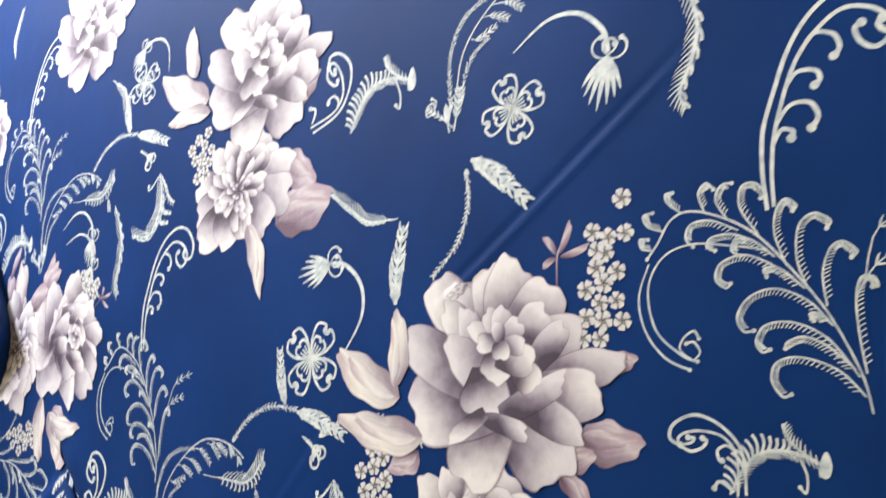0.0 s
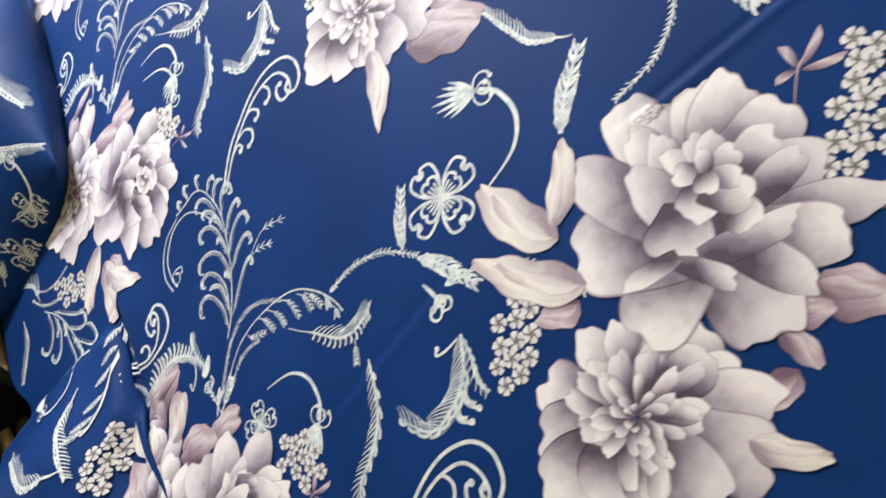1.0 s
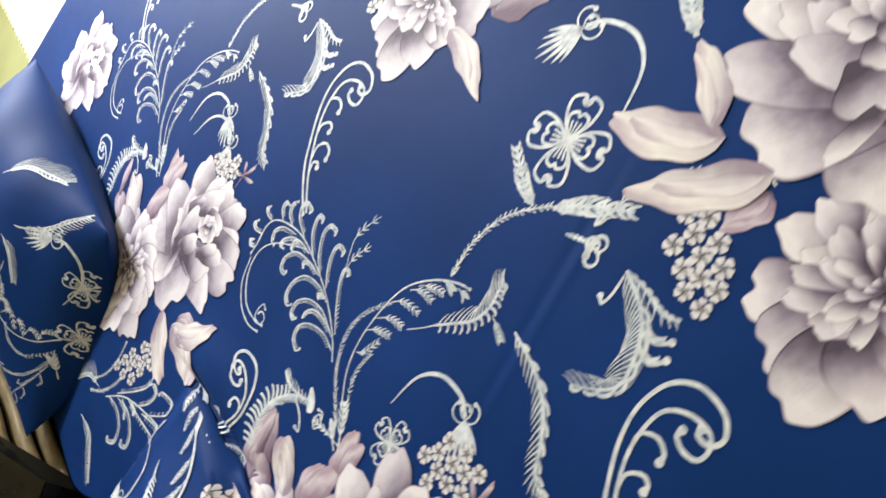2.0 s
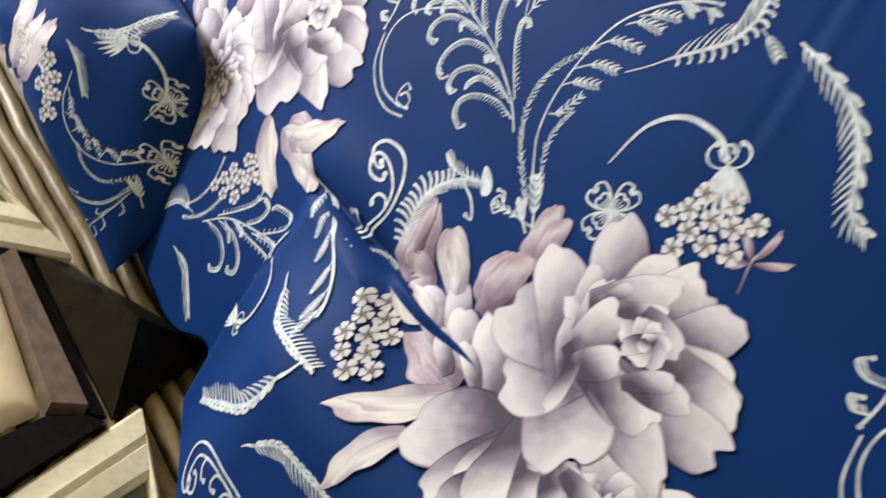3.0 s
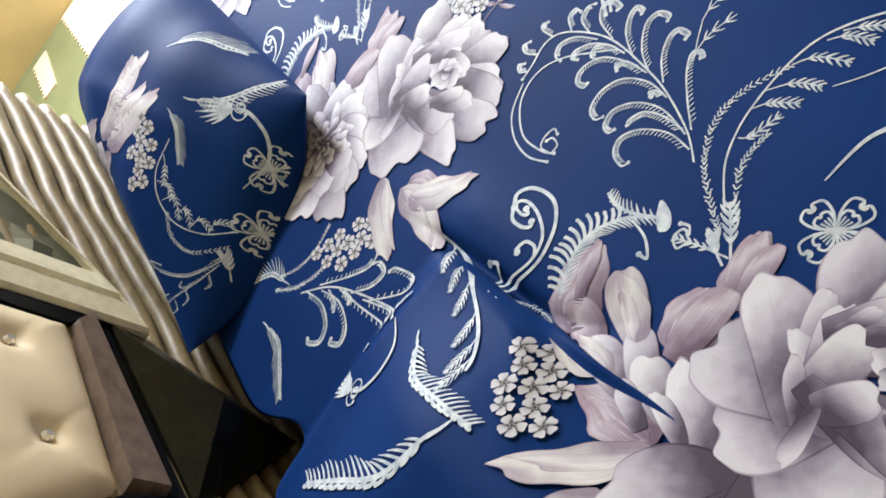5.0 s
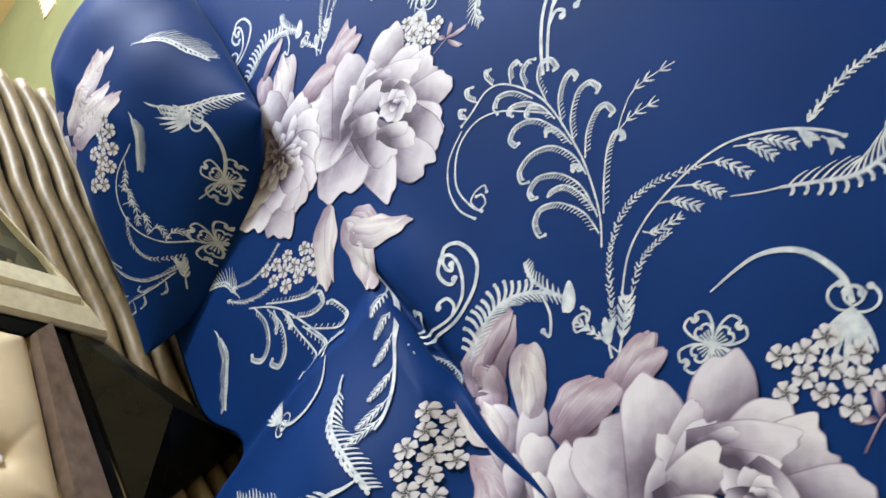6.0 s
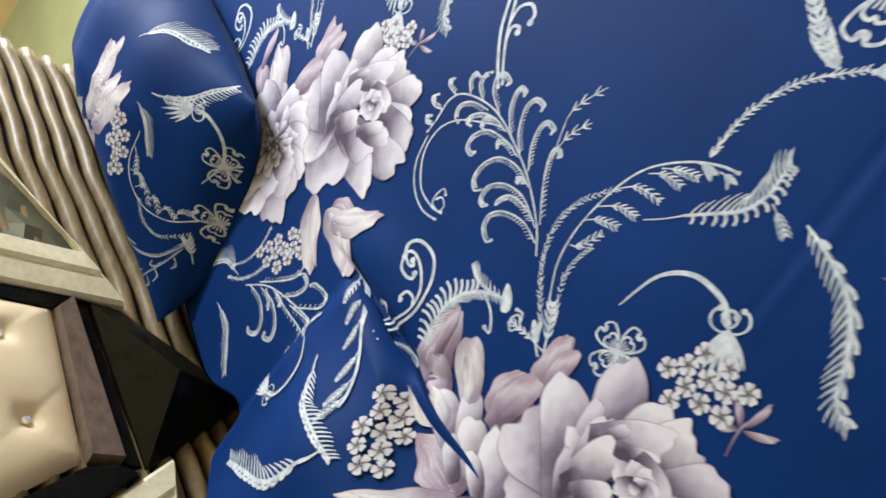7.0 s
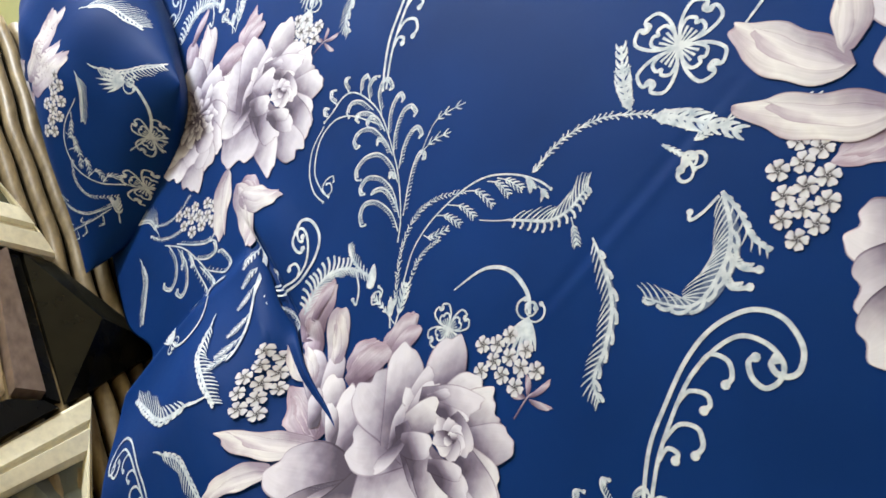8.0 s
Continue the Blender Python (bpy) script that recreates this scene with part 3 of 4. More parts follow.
    (-0.21, 0.02, -0.78, -0.06, 0.49), (-0.17, 0.13, -0.7, 0.3, 0.5), (-0.17, -0.13, -0.53, -0.44, 0.42),
)
WIDE_MUM_RIM = (
    (0.15, 0.13, 0.61, 0.5, 0.41), (0.25, 0.09, 0.69, 0.27, 0.3), (0.23, -0.06, 0.77, -0.42, 0.6), (0.2, -0.16, 0.49, -0.74, 0.48),
    (0.12, -0.23, 0.31, -0.97, 0.44), (-0.06, -0.25, -0.17, -0.99, 0.6), (-0.14, -0.17, -0.47, -0.68, 0.53), (-0.02, 0.21, 0.11, 0.85, 0.45),
    (-0.12, 0.19, -0.3, 0.8, 0.56), (-0.26, 0.17, -0.69, 0.71, 0.54), (-0.24, 0.07, -0.72, 0.25, 0.56), (-0.21, -0.05, -0.61, -0.19, 0.41),
    (-0.09, 0.09, -0.13, 0.46, 0.36), (0.09, 0.12, 0.34, 0.43, 0.3), (0.25, -0.16, 0.5, -0.51, 0.41), (0.27, -0.05, 0.52, -0.07, 0.25),
)
BUDS = (
    (0.54, 0.85, 1.01, 0.68, 0.27, 1), (0.57, 0.79, 0.91, 0.58, 0.22, 1), (0.28, 1.25, 0.71, 0.89, 0.34, 1), (0.42, 1.75, 0.81, 1.91, 0.3, 1),
    (0.78, 1.89, 1.21, 1.77, 0.15, 1), (0.45, 1.5, 0.96, 1.59, 0.36, 2), (0.51, 1.44, 0.84, 1.56, 0.22, 2), (0.06, 1.52, 0.5, 1.77, 0.34, 0),
    (0.06, 1.42, 0.52, 1.5, 0.3, 0), (-0.12, 1.3, 0.32, 1.44, 0.31, 0), (-0.34, 1.04, 0.21, 1.25, 0.39, 0), (0.07, 0.89, 0.31, 1, 0.29, 0),
    (-0.17, 1.44, 0.14, 1.59, 0.18, 0), (-0.29, 1.2, 0.07, 1.34, 0.17, 0), (-0.46, 0.93, -0.24, 0.9, 0.19, 1),
)
LOOSE = (
    (-0.57, 0.91, -0.45, 1.56, 0.57, 0), (-0.62, 0.85, -0.93, 1.36, 0.37, 0), (-0.55, 0.82, -0.85, 1.15, 0.21, 0), (-0.81, 0.87, -1.11, 1.16, 0.33, 0),
    (-0.53, 0.79, -1.04, 0.95, 0.39, 0), (-0.67, 0.73, -1.06, 0.71, 0.23, 0), (-0.76, 0.61, -0.89, 0.43, 0.17, 0), (-0.8, 0.61, -1.06, 0.59, 0.16, 0),
    (-0.83, 0.5, -1.04, 0.29, 0.16, 0), (-0.56, 0.79, -0.8, 0.64, 0.15, 0),
)


def lay(ink, rows, seed=1, blunt=(3.2, 5.5), cover=(0.2, 0.42), wide=1.3, back=0.14, root=0.45):
    """Petals from root to tip, each row one petal: root, tip, width and, for mixed sets, its ink."""
    rnd = random.Random(seed)
    for x0, y0, x1, y1, w, *mat in rows:
        x0, y0 = x0 - back * (x1 - x0), y0 - back * (y1 - y0)
        ink.petal(x0, y0, math.atan2(y1 - y0, x1 - x0), math.hypot(x1 - x0, y1 - y0), w * wide, mat[0] if mat else 0, rnd.uniform(0.03, 0.075), rnd.uniform(-0.14, 0.14),
                  rnd.uniform(*blunt), 0.0, rnd.random(), rnd.uniform(*cover), False, root)


def peony(ink, seed=3):
    lay(ink, PEONY_RIM, seed, back=0.42)
    lay(ink, PEONY_BODY, seed + 1, (3, 5), (0.1, 0.3), 1.25, 0.25)
    lay(ink, PEONY_HEART, seed + 2, (3, 4.5), (0.0, 0.25), 1.5, 0.2)


def round_peony(ink, seed=4):
    lay(ink, ROUND_RIM, seed, back=0.3)
    lay(ink, ROUND_BODY, seed + 1, (3, 5), (0.1, 0.3), 1.2)
    lay(ink, ROUND_HEART, seed + 2, (3, 4.5), (-0.05, 0.2), 1.2)


def mum_heart(ink, seed):
    rnd = random.Random(seed)
    for count, r, w in ((11, 0.56, 0.25), (10, 0.44, 0.19), (9, 0.33, 0.15), (8, 0.23, 0.12), (6, 0.13, 0.08)):
        for i in range(count):
            ang = 6.2832 * (i + rnd.uniform(-0.3, 0.3)) / count
            ink.petal(0, 0, ang, r * rnd.uniform(0.82, 1.15), w * rnd.uniform(0.8, 1.2), 0, 0.04, rnd.uniform(-0.4, 0.4), rnd.uniform(3, 6), 0.1, rnd.random(), rnd.uniform(0.15, 0.4))


def mum(ink, seed=5):
    lay(ink, MUM_RIM, seed)
    mum_heart(ink, seed)


def wide_mum(ink, seed=6):
    lay(ink, WIDE_MUM_RIM, seed)
    mum_heart(ink, seed)


def buds(ink, seed=7):
    lay(ink, BUDS, seed, (2.2, 3.6), (0.0, 0.15), 1.15, 0.05, 0.35)


def loose_petals(ink, seed=8):
    lay(ink, LOOSE, seed, (3.5, 6), (0.25, 0.45), 1.2)


def fern(ink):
    w = 0.052
    vine(ink, [(0.02, 0.02), (-0.06, 0.78), (-0.42, 1.87), (-0.84, 2.68), (-1.52, 3.7), (-2.16, 4.24), (-2.89, 4.56), (-3.37, 4.45), (-3.74, 3.97), (-4.03, 3.65)], w)
    vine(ink, [(-0.05, 0.34), (-0.46, 0.88), (-1.1, 1.18), (-1.57, 1.11), (-1.71, 0.76), (-1.55, 0.43), (-1.38, 0.46)], w, 0.13)
    vine(ink, [(-0.1, 0.72), (-0.54, 1.49), (-1.12, 1.88), (-1.67, 1.89), (-1.91, 1.58), (-1.82, 1.35), (-1.66, 1.38)], w, 0.13)
    vine(ink, [(-0.42, 1.74), (-0.79, 2.28), (-1.37, 2.61), (-1.91, 2.51), (-2.22, 2.13), (-2.13, 1.81), (-1.92, 1.8)], w, 0.13)
    vine(ink, [(-0.82, 2.54), (-1.27, 3.03), (-1.87, 3.4), (-2.4, 3.31), (-2.56, 2.98), (-2.38, 2.76), (-2.26, 2.84)], w, 0.13)
    vine(ink, [(-0.15, 0.86), (-0.56, 1.34), (-0.96, 1.58), (-1.3, 1.51), (-1.36, 1.38)], w, 0.13)
    vine(ink, [(-0.46, 1.81), (-0.64, 2.01), (-0.81, 2.03), (-0.76, 1.88)], w, 0.13)
    vine(ink, [(-1.01, 2.79), (-1.29, 3.05), (-1.55, 3.05), (-1.52, 2.88)], w, 0.13)
    vine(ink, [(-1.3, 3.27), (-1.66, 3.66), (-2.01, 3.78), (-2.15, 3.56), (-1.98, 3.4)], w, 0.13)
    vine(ink, [(-1.67, 3.68), (-2.11, 3.9), (-2.54, 3.89), (-2.66, 3.7), (-2.49, 3.6)], w, 0.13)
    vine(ink, [(-1.95, 3.95), (-2.5, 4.27), (-2.95, 4.26), (-3.09, 3.97), (-2.95, 3.76)], w, 0.13)
    vine(ink, [(-1.56, 3.79), (-1.85, 4.42), (-1.78, 4.86), (-1.5, 4.91), (-1.28, 4.62), (-1.41, 4.55)], w, 0.13)
    vine(ink, [(-1.1, 3.06), (-1.24, 3.73), (-1.15, 4.22), (-0.94, 4.44), (-0.75, 4.27), (-0.83, 4.16)], w, 0.13)
    vine(ink, [(-0.77, 2.54), (-0.89, 3.17), (-0.76, 3.83), (-0.45, 4.04), (-0.17, 3.84), (-0.25, 3.69)], w, 0.13)
    vine(ink, [(-0.47, 2.14), (-0.46, 2.78), (-0.26, 3.27), (-0.01, 3.38), (0.21, 3.15), (0.1, 3.04)], w, 0.13)
    vine(ink, [(0.03, 0.78), (0.01, 1.56), (0.06, 2.24), (0.2, 2.62), (0.41, 2.61), (0.47, 2.42), (0.37, 2.42)], w, 0.13)
    vine(ink, [(-2.14, 4.22), (-2.34, 4.7), (-2.18, 5), (-1.95, 5)], w, 0.13)
    vine(ink, [(-2.61, 4.48), (-2.69, 4.92), (-2.5, 5.12), (-2.35, 4.95)], w, 0.13)
    vine(ink, [(-3.1, 4.54), (-3.4, 4.85), (-3.43, 5.06), (-3.26, 5.06)], w, 0.13)
    vine(ink, [(-3.56, 4.21), (-3.92, 4.39), (-4.01, 4.66), (-3.78, 4.69)], w, 0.13)
    vine(ink, [(-3.84, 3.82), (-4.12, 3.9), (-4.15, 4.13), (-3.96, 4.09)], w, 0.13)
    vine(ink, [(-1.47, 3.45), (-2.07, 3.63), (-2.96, 3.82), (-3.65, 3.64), (-4.08, 2.99), (-4.02, 2.04), (-3.52, 1.44), (-3.17, 1.26)], w)
    vine(ink, [(-4.01, 3.52), (-4.33, 2.78), (-4.25, 2), (-3.87, 1.39), (-3.36, 1.09)], w)
    vine(ink, [(-3.26, 1.28), (-3.09, 1.45), (-3.2, 1.68), (-3.37, 1.66)], w)
    vine(ink, [(-3.3, 1.32), (-3.52, 1.53), (-3.42, 1.78), (-3.17, 1.92), (-3.08, 1.75)], w)
    twig(ink, [(0.04, 2.2), (0.34, 2.67), (0.69, 2.97), (1.22, 3.15)], w)
    twig(ink, [(0.28, 2.62), (0.52, 3.37), (0.87, 3.69), (1.56, 3.96)], w)


def scroll_stem(ink):
    vine(ink, [(0.42, -0.3), (0.31, 0.21), (0.26, 0.79), (0.34, 1.32), (0.49, 1.99), (0.75, 2.5), (1.16, 2.82), (1.57, 2.81), (1.87, 2.52), (1.91, 2.24), (1.81, 2.11), (1.65, 2.11), (1.56, 2.21), (1.61, 2.29)], 0.075)
    vine(ink, [(0.5, -0.25), (0.43, 0.25), (0.42, 0.81), (0.55, 1.64), (0.76, 2.12), (1.09, 2.46), (1.45, 2.45), (1.7, 2.25), (1.7, 2.03), (1.55, 1.9), (1.37, 1.99), (1.29, 2.17), (1.36, 2.25)], 0.07)
    vine(ink, [(0.42, 0.62), (0.5, 0.82), (0.65, 0.8), (0.64, 0.7)], 0.07)
    vine(ink, [(0.42, 0.88), (0.58, 1.16), (0.83, 1.19), (0.95, 1), (0.88, 0.84)], 0.07)
    vine(ink, [(0.5, 1.41), (0.62, 1.62), (0.85, 1.64), (0.93, 1.52), (0.87, 1.43)], 0.07)
    vine(ink, [(0.64, 1.88), (0.78, 2.15), (1.03, 2.13), (1.13, 1.94), (1.07, 1.82)], 0.07)


def sprig(ink):
    beaded(ink, [(-0.23, 0.77), (-0.3, 1.91), (-0.19, 3.24), (0.4, 4.43), (1.43, 5.06), (2.88, 5.24)], 0.2)
    beaded(ink, [(0.26, 0.73), (0.57, 2.1), (1.02, 2.82), (1.74, 3.31)], 0.2)
    vine(ink, [(0.04, 1.3), (0.36, 2.81), (1, 3.86), (1.82, 4.64), (2.79, 5.31), (3.7, 5.69), (4.58, 5.75), (5.55, 5.6), (6.4, 5.27), (6.89, 4.94)], 0.08)
    twig(ink, [(0.91, 3.54), (1.3, 3.44), (2.23, 3.76)], 0.08, 0.34)
    twig(ink, [(1.5, 4.34), (2.08, 4.26), (2.8, 3.87)], 0.08, 0.34)
    twig(ink, [(2.02, 4.75), (2.86, 4.59), (3.47, 4.11)], 0.08, 0.34)
    twig(ink, [(2.88, 5.24), (3.59, 5.14), (4.35, 4.49)], 0.08, 0.34)
    twig(ink, [(3.95, 5.54), (4.49, 5.4), (5.06, 4.86)], 0.08, 0.34)
    twig(ink, [(4.41, 5.63), (4.98, 5.45), (5.66, 5.04)], 0.08, 0.34)
    twig(ink, [(5.64, 5.56), (5.86, 5.38), (6.09, 5.03)], 0.08, 0.34)
    twig(ink, [(6.32, 5.11), (6.53, 4.9), (6.61, 4.7)], 0.08, 0.34)
    twig(ink, [(-0.12, -0.32), (0.08, 0.58), (0.26, 1.58)], 0.14, 0.5)
    twig(ink, [(-0.35, -0.33), (-0.46, 0.33), (-0.39, 0.78)], 0.14, 0.4)
    twig(ink, [(-0.14, -0.15), (-0.9, 0.53), (-1.58, 1.04)], 0.1, 0.3)
    vine(ink, [(-1.21, 0.75), (-1.54, 0.65), (-1.58, 1.04), (-1.24, 1.21), (-1.12, 1.01)], 0.09)
    vine(ink, [(-1.13, 0.91), (-1.04, 1.23), (-1.28, 1.41)], 0.09)


# The printed butterfly motif, drawn as four equal filigree loops.
def butterfly_quatrefoil(ink):
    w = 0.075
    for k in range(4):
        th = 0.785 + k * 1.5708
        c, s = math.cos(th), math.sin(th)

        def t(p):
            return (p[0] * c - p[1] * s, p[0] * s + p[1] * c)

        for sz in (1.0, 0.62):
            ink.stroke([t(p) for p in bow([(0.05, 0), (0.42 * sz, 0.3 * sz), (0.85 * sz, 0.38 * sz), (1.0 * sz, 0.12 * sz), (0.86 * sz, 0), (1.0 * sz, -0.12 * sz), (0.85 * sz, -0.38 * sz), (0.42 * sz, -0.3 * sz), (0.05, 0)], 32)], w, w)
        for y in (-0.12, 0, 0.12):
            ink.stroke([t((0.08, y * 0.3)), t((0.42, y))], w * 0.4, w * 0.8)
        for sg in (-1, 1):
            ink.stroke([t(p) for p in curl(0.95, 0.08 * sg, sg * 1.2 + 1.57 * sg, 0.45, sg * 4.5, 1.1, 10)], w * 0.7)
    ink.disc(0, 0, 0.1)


def spiral(ink):
    vine(ink, [(-0.02, 0), (0.5, 0.14), (0.75, 0.41), (0.84, 0.71), (0.79, 0.92), (0.61, 1.1), (0.43, 1.1), (0.38, 0.94)], 0.05)
    vine(ink, [(-0.07, 0.1), (0.42, 0.19), (0.63, 0.39), (0.65, 0.65), (0.58, 0.88), (0.47, 0.99), (0.38, 0.94), (0.34, 0.79), (0.43, 0.65), (0.53, 0.61), (0.55, 0.67)], 0.045)
    vine(ink, [(0.39, 0.93), (0.45, 0.81), (0.52, 0.78), (0.51, 0.86)], 0.045)
    vine(ink, [(-0.03, 0.16), (0.04, 0.28), (0.05, 0.37), (-0.05, 0.41)], 0.045)
    vine(ink, [(0.5, 0.23), (0.54, 0.35), (0.45, 0.45), (0.33, 0.41), (0.33, 0.37)], 0.045)


def hanging_scroll(ink):
    """A stem with fringed hooks hanging from it and others rising."""
    w = 0.026
    vine(ink, [(-0.19, -0.02), (0.22, 0.02), (0.6, -0.06), (1.13, -0.26), (1.37, -0.43)], w)
    vine(ink, [(-0.1, -0.01), (0.16, -0.15), (0.3, -0.39), (0.25, -0.58), (0.08, -0.59), (0.06, -0.53)], w, 0.05)
    vine(ink, [(0.12, -0.01), (0.41, -0.15), (0.58, -0.42), (0.54, -0.61), (0.39, -0.6), (0.4, -0.54)], w, 0.05)
    vine(ink, [(0.39, -0.02), (0.7, -0.21), (1.14, -0.48), (1.1, -0.69), (0.94, -0.69), (0.95, -0.63)], w, 0.05)
    vine(ink, [(0.23, -0.01), (0.36, -0.16), (0.36, -0.25)], w, 0.05)
    vine(ink, [(0.45, -0.03), (0.58, -0.13), (0.55, -0.18)], w, 0.05)
    vine(ink, [(0.74, -0.15), (1.13, -0.29), (1.19, -0.42), (1.12, -0.38)], w, 0.05)
    vine(ink, [(0.56, -0.07), (0.83, -0.02), (0.97, 0.11), (0.9, 0.23), (0.8, 0.23)], w, 0.05)
    vine(ink, [(0.8, -0.17), (1.3, -0.11), (1.36, 0.03), (1.11, 0.15), (1.03, 0.12)], w, 0.05)
    vine(ink, [(0.08, 0.05), (0.48, 0.11), (0.74, 0.19), (0.83, 0.33)], w, 0.05)
    vine(ink, [(1.21, -0.3), (1.34, -0.25), (1.46, -0.17)], w, 0.05)


def acanthus(ink):
    spine = bow([(1.18, -0.38), (0.98, -0.04), (0.72, 0.2), (0.34, 0.23), (-0.02, 0.08)], 30)
    ink.stroke(spine, 0.03, 0.03, 0.015)
    comb(ink, spine, 1, 0.2, 0.02, 0.6, 0.3)
    comb(ink, bow([(1.18, -0.38), (0.98, -0.04), (0.72, 0.2), (0.34, 0.23)], 15), -1, 0.26, 0.034, 0.75, 1.0, True)
    crest = bow([(-0.02, 0.08), (0.21, 0.24), (0.36, 0.42), (0.4, 0.6)], 14)
    ink.stroke(crest, 0.03, 0.05)
    comb(ink, crest, 1, 0.14, 0.022, 0.8, 0.3)
    comb(ink, crest, -1, 0.05, 0.02, 0.8, 0.3)
    vine(ink, [(0.24, 0.17), (0.16, -0.07), (0.19, -0.3), (0.26, -0.23)], 0.035)
    ink.petal(-0.1, 0.24, -1.5, 0.36, 0.26, 0, 0.04, 0.1, 2.5)


def arc_bell(ink):
    ink.stroke(bow([(0, 0), (0.3, 0.3), (0.62, 0.36), (0.9, 0.2), (1, 0)], 26), 0.012, 0.04, 0.02)
    for k in range(-3, 4):
        ink.stroke(curl(1, -0.03, -1.57 + k * 0.25, 0.5 - 0.05 * abs(k), -k * 0.12, 1, 8), 0.016, 0.006, 0.035)
    for s in (-1, 1):
        hook(ink, 1, -0.02, 1.57 + s * 1.2, 0.28, -s * 4.2, 0.028, 1.3)
        hook(ink, 1, -0.05, -1.57 + s * 1.3, 0.34, s * 3.2, 0.024, 1.3)


def blossom(ink, x, y, r, rot, mat=0):
    for k in range(5):
        ink.petal(x, y, rot + k * 1.2566, r, r * 1.06, mat, 0.04, 0, 7.0, 0.0, k)
    ink.layer += 6
    for k in range(10):
        th = rot + k * 0.628 + 0.3
        reach = r * (0.42 if k % 2 else 0.28)
        ink.stroke([(x, y), (x + reach * math.cos(th), y + reach * math.sin(th))], r * 0.15, r * 0.06, mat=1)
    ink.disc(x, y, r * 0.2, 1)
    ink.layer += 6
    for k in range(5):
        th = rot + k * 1.2566 + 0.6
        ink.disc(x + r * 0.17 * math.cos(th), y + r * 0.17 * math.sin(th), r * 0.06, mat, 5)


def leaf(ink, mat=0, width=0.42, bend=0.25, seed=1):
    ink.petal(0, 0, -bend, 1, width, mat, 0.05, bend, 2.2, 0.0, seed, 0.0, True)
    ink.layer += 2
    ink.petal(0.06, 0.02, -bend * 0.9, 0.8, width * 0.42, mat, 0.08, bend * 1.2, 2.2, 0.0, seed + 7, -0.25, True)


def trefoil_sprig(ink):
    ink.stroke(bow([(-0.6, -0.5), (0, 0), (0.3, 0.1)], 10), 0.05, 0.05)
    for ang, l in ((0.1, 1.0), (1.1, 0.7), (-0.8, 0.95), (2.6, 0.5)):
        ink.petal(0, 0, ang, l, 0.38, 0, 0.05, 0.2, 2.0, 0.1, 2)


def bead_string(ink):
    pts = bow([(0, 0), (0.3, 0.14), (0.65, 0.15), (1, 0)], 26)
    beads(ink, pts, 0.05, 3)
    ink.stroke(pts, 0.012)


LAYER = 0.000006


def surface_sheet(x, y):
    """The cloth's height, taken high over sharp folds, so that the print stays on top of it."""
    return max(sheet_z(x + i, y + j) for i, j in ((0, 0), (0.005, 0), (-0.005, 0), (0, 0.005), (0, -0.005)))


def surface_pillow(x, y):
    u, v = pillow_place(x, y)
    return pillow_uv(min(0.657, max(0.003, u)), min(PILLOW_W - 0.003, max(0.003, v)), 1)


def on_cover(x, y):
    u, v = pillow_place(x, y)
    return 0.002 < u < PILLOW_L - 0.002 and 0.002 < v < PILLOW_W - 0.002


def stamp(name, draw, spot, ref, mats, cloth, height, flip=False, lift=0.00045, step=LAYER, fine=1, inside=None, **more):
    """Print one motif: its own origin goes to the first point of spot and its point ref to the second."""
    ink = Ink()
    ink.fine = fine
    draw(ink, **more)
    x0, y0, x1, y1 = spot
    rx, ry = ref
    if flip:
        ry = -ry
    # similarity between the two pairs of points
    k = complex(x1 - x0, y1 - y0) / complex(rx, ry)
    verts = []
    for x, y, layer in ink.v:
        q = k * complex(x, -y if flip else y)
        px, py = x0 + q.real, y0 + q.imag
        verts.append((px, py, height(px, py) + lift + layer * step))
    if inside:
        keep = [inside(x, y) for x, y, _ in verts]
        kept = [k for k, f in enumerate(ink.f) if all(keep[i] for i in f)]
        ink.f, ink.m = [ink.f[k] for k in kept], [ink.m[k] for k in kept]
    me = bpy.data.meshes.new(name)
    me.from_pydata(verts, [], [f[::-1] for f in ink.f] if flip else ink.f)
    for mt in mats:
        me.materials.append(mt)
    layer = me.uv_layers.new(name="UVMap")
    for p, mi in zip(me.polygons, ink.m):
        p.material_index = mi
        p.use_smooth = True
        for li in p.loop_indices:
            layer.data[li].uv = ink.uv[me.loops[li].vertex_index]
    ob = new(name, me)
    ob.parent = cloth
    return ob


def on_sheet(name, draw, spots, ref, mats, **more):
    for i, spot in enumerate(spots):
        stamp(name, draw, spot[:4], ref, mats, bedspread, surface_sheet, flip=len(spot) > 4, **more)


SHEET_FROND = [
    (-0.355, 1.453, -0.554, 1.358),
]
SHEET_CURLED = [
    (-0.297, 0.747, -0.407, 0.809), (0.171, 1.234, 0.061, 1.296),
]
SHEET_PALE = [
    (-0.255, 1.542, -0.383, 1.523), (-0.282, 1.513, -0.387, 1.447), (-0.299, 1.5, -0.301, 1.394), (-0.633, 1.193, -0.647, 1.313),
    (-0.672, 1.22, -0.726, 1.297), (-0.183, 0.624, -0.126, 0.746), (-0.171, 0.634, -0.065, 0.643), (-0.227, 0.583, -0.216, 0.726),
    (-0.533, 1.214, -0.461, 1.224), (0.061, 0.965, -0.053, 0.918), (-0.1, 1.688, 0.017, 1.7), (0.294, 1.097, 0.349, 1.243),
    (0.267, 1.091, 0.253, 1.207), (0.337, 1.139, 0.439, 1.166), (-0.348, 0.408, -0.346, 0.338), (-0.561, 1.247, -0.516, 1.292),
    (-0.564, 1.236, -0.518, 1.271),
]
SHEET_MAUVE = [
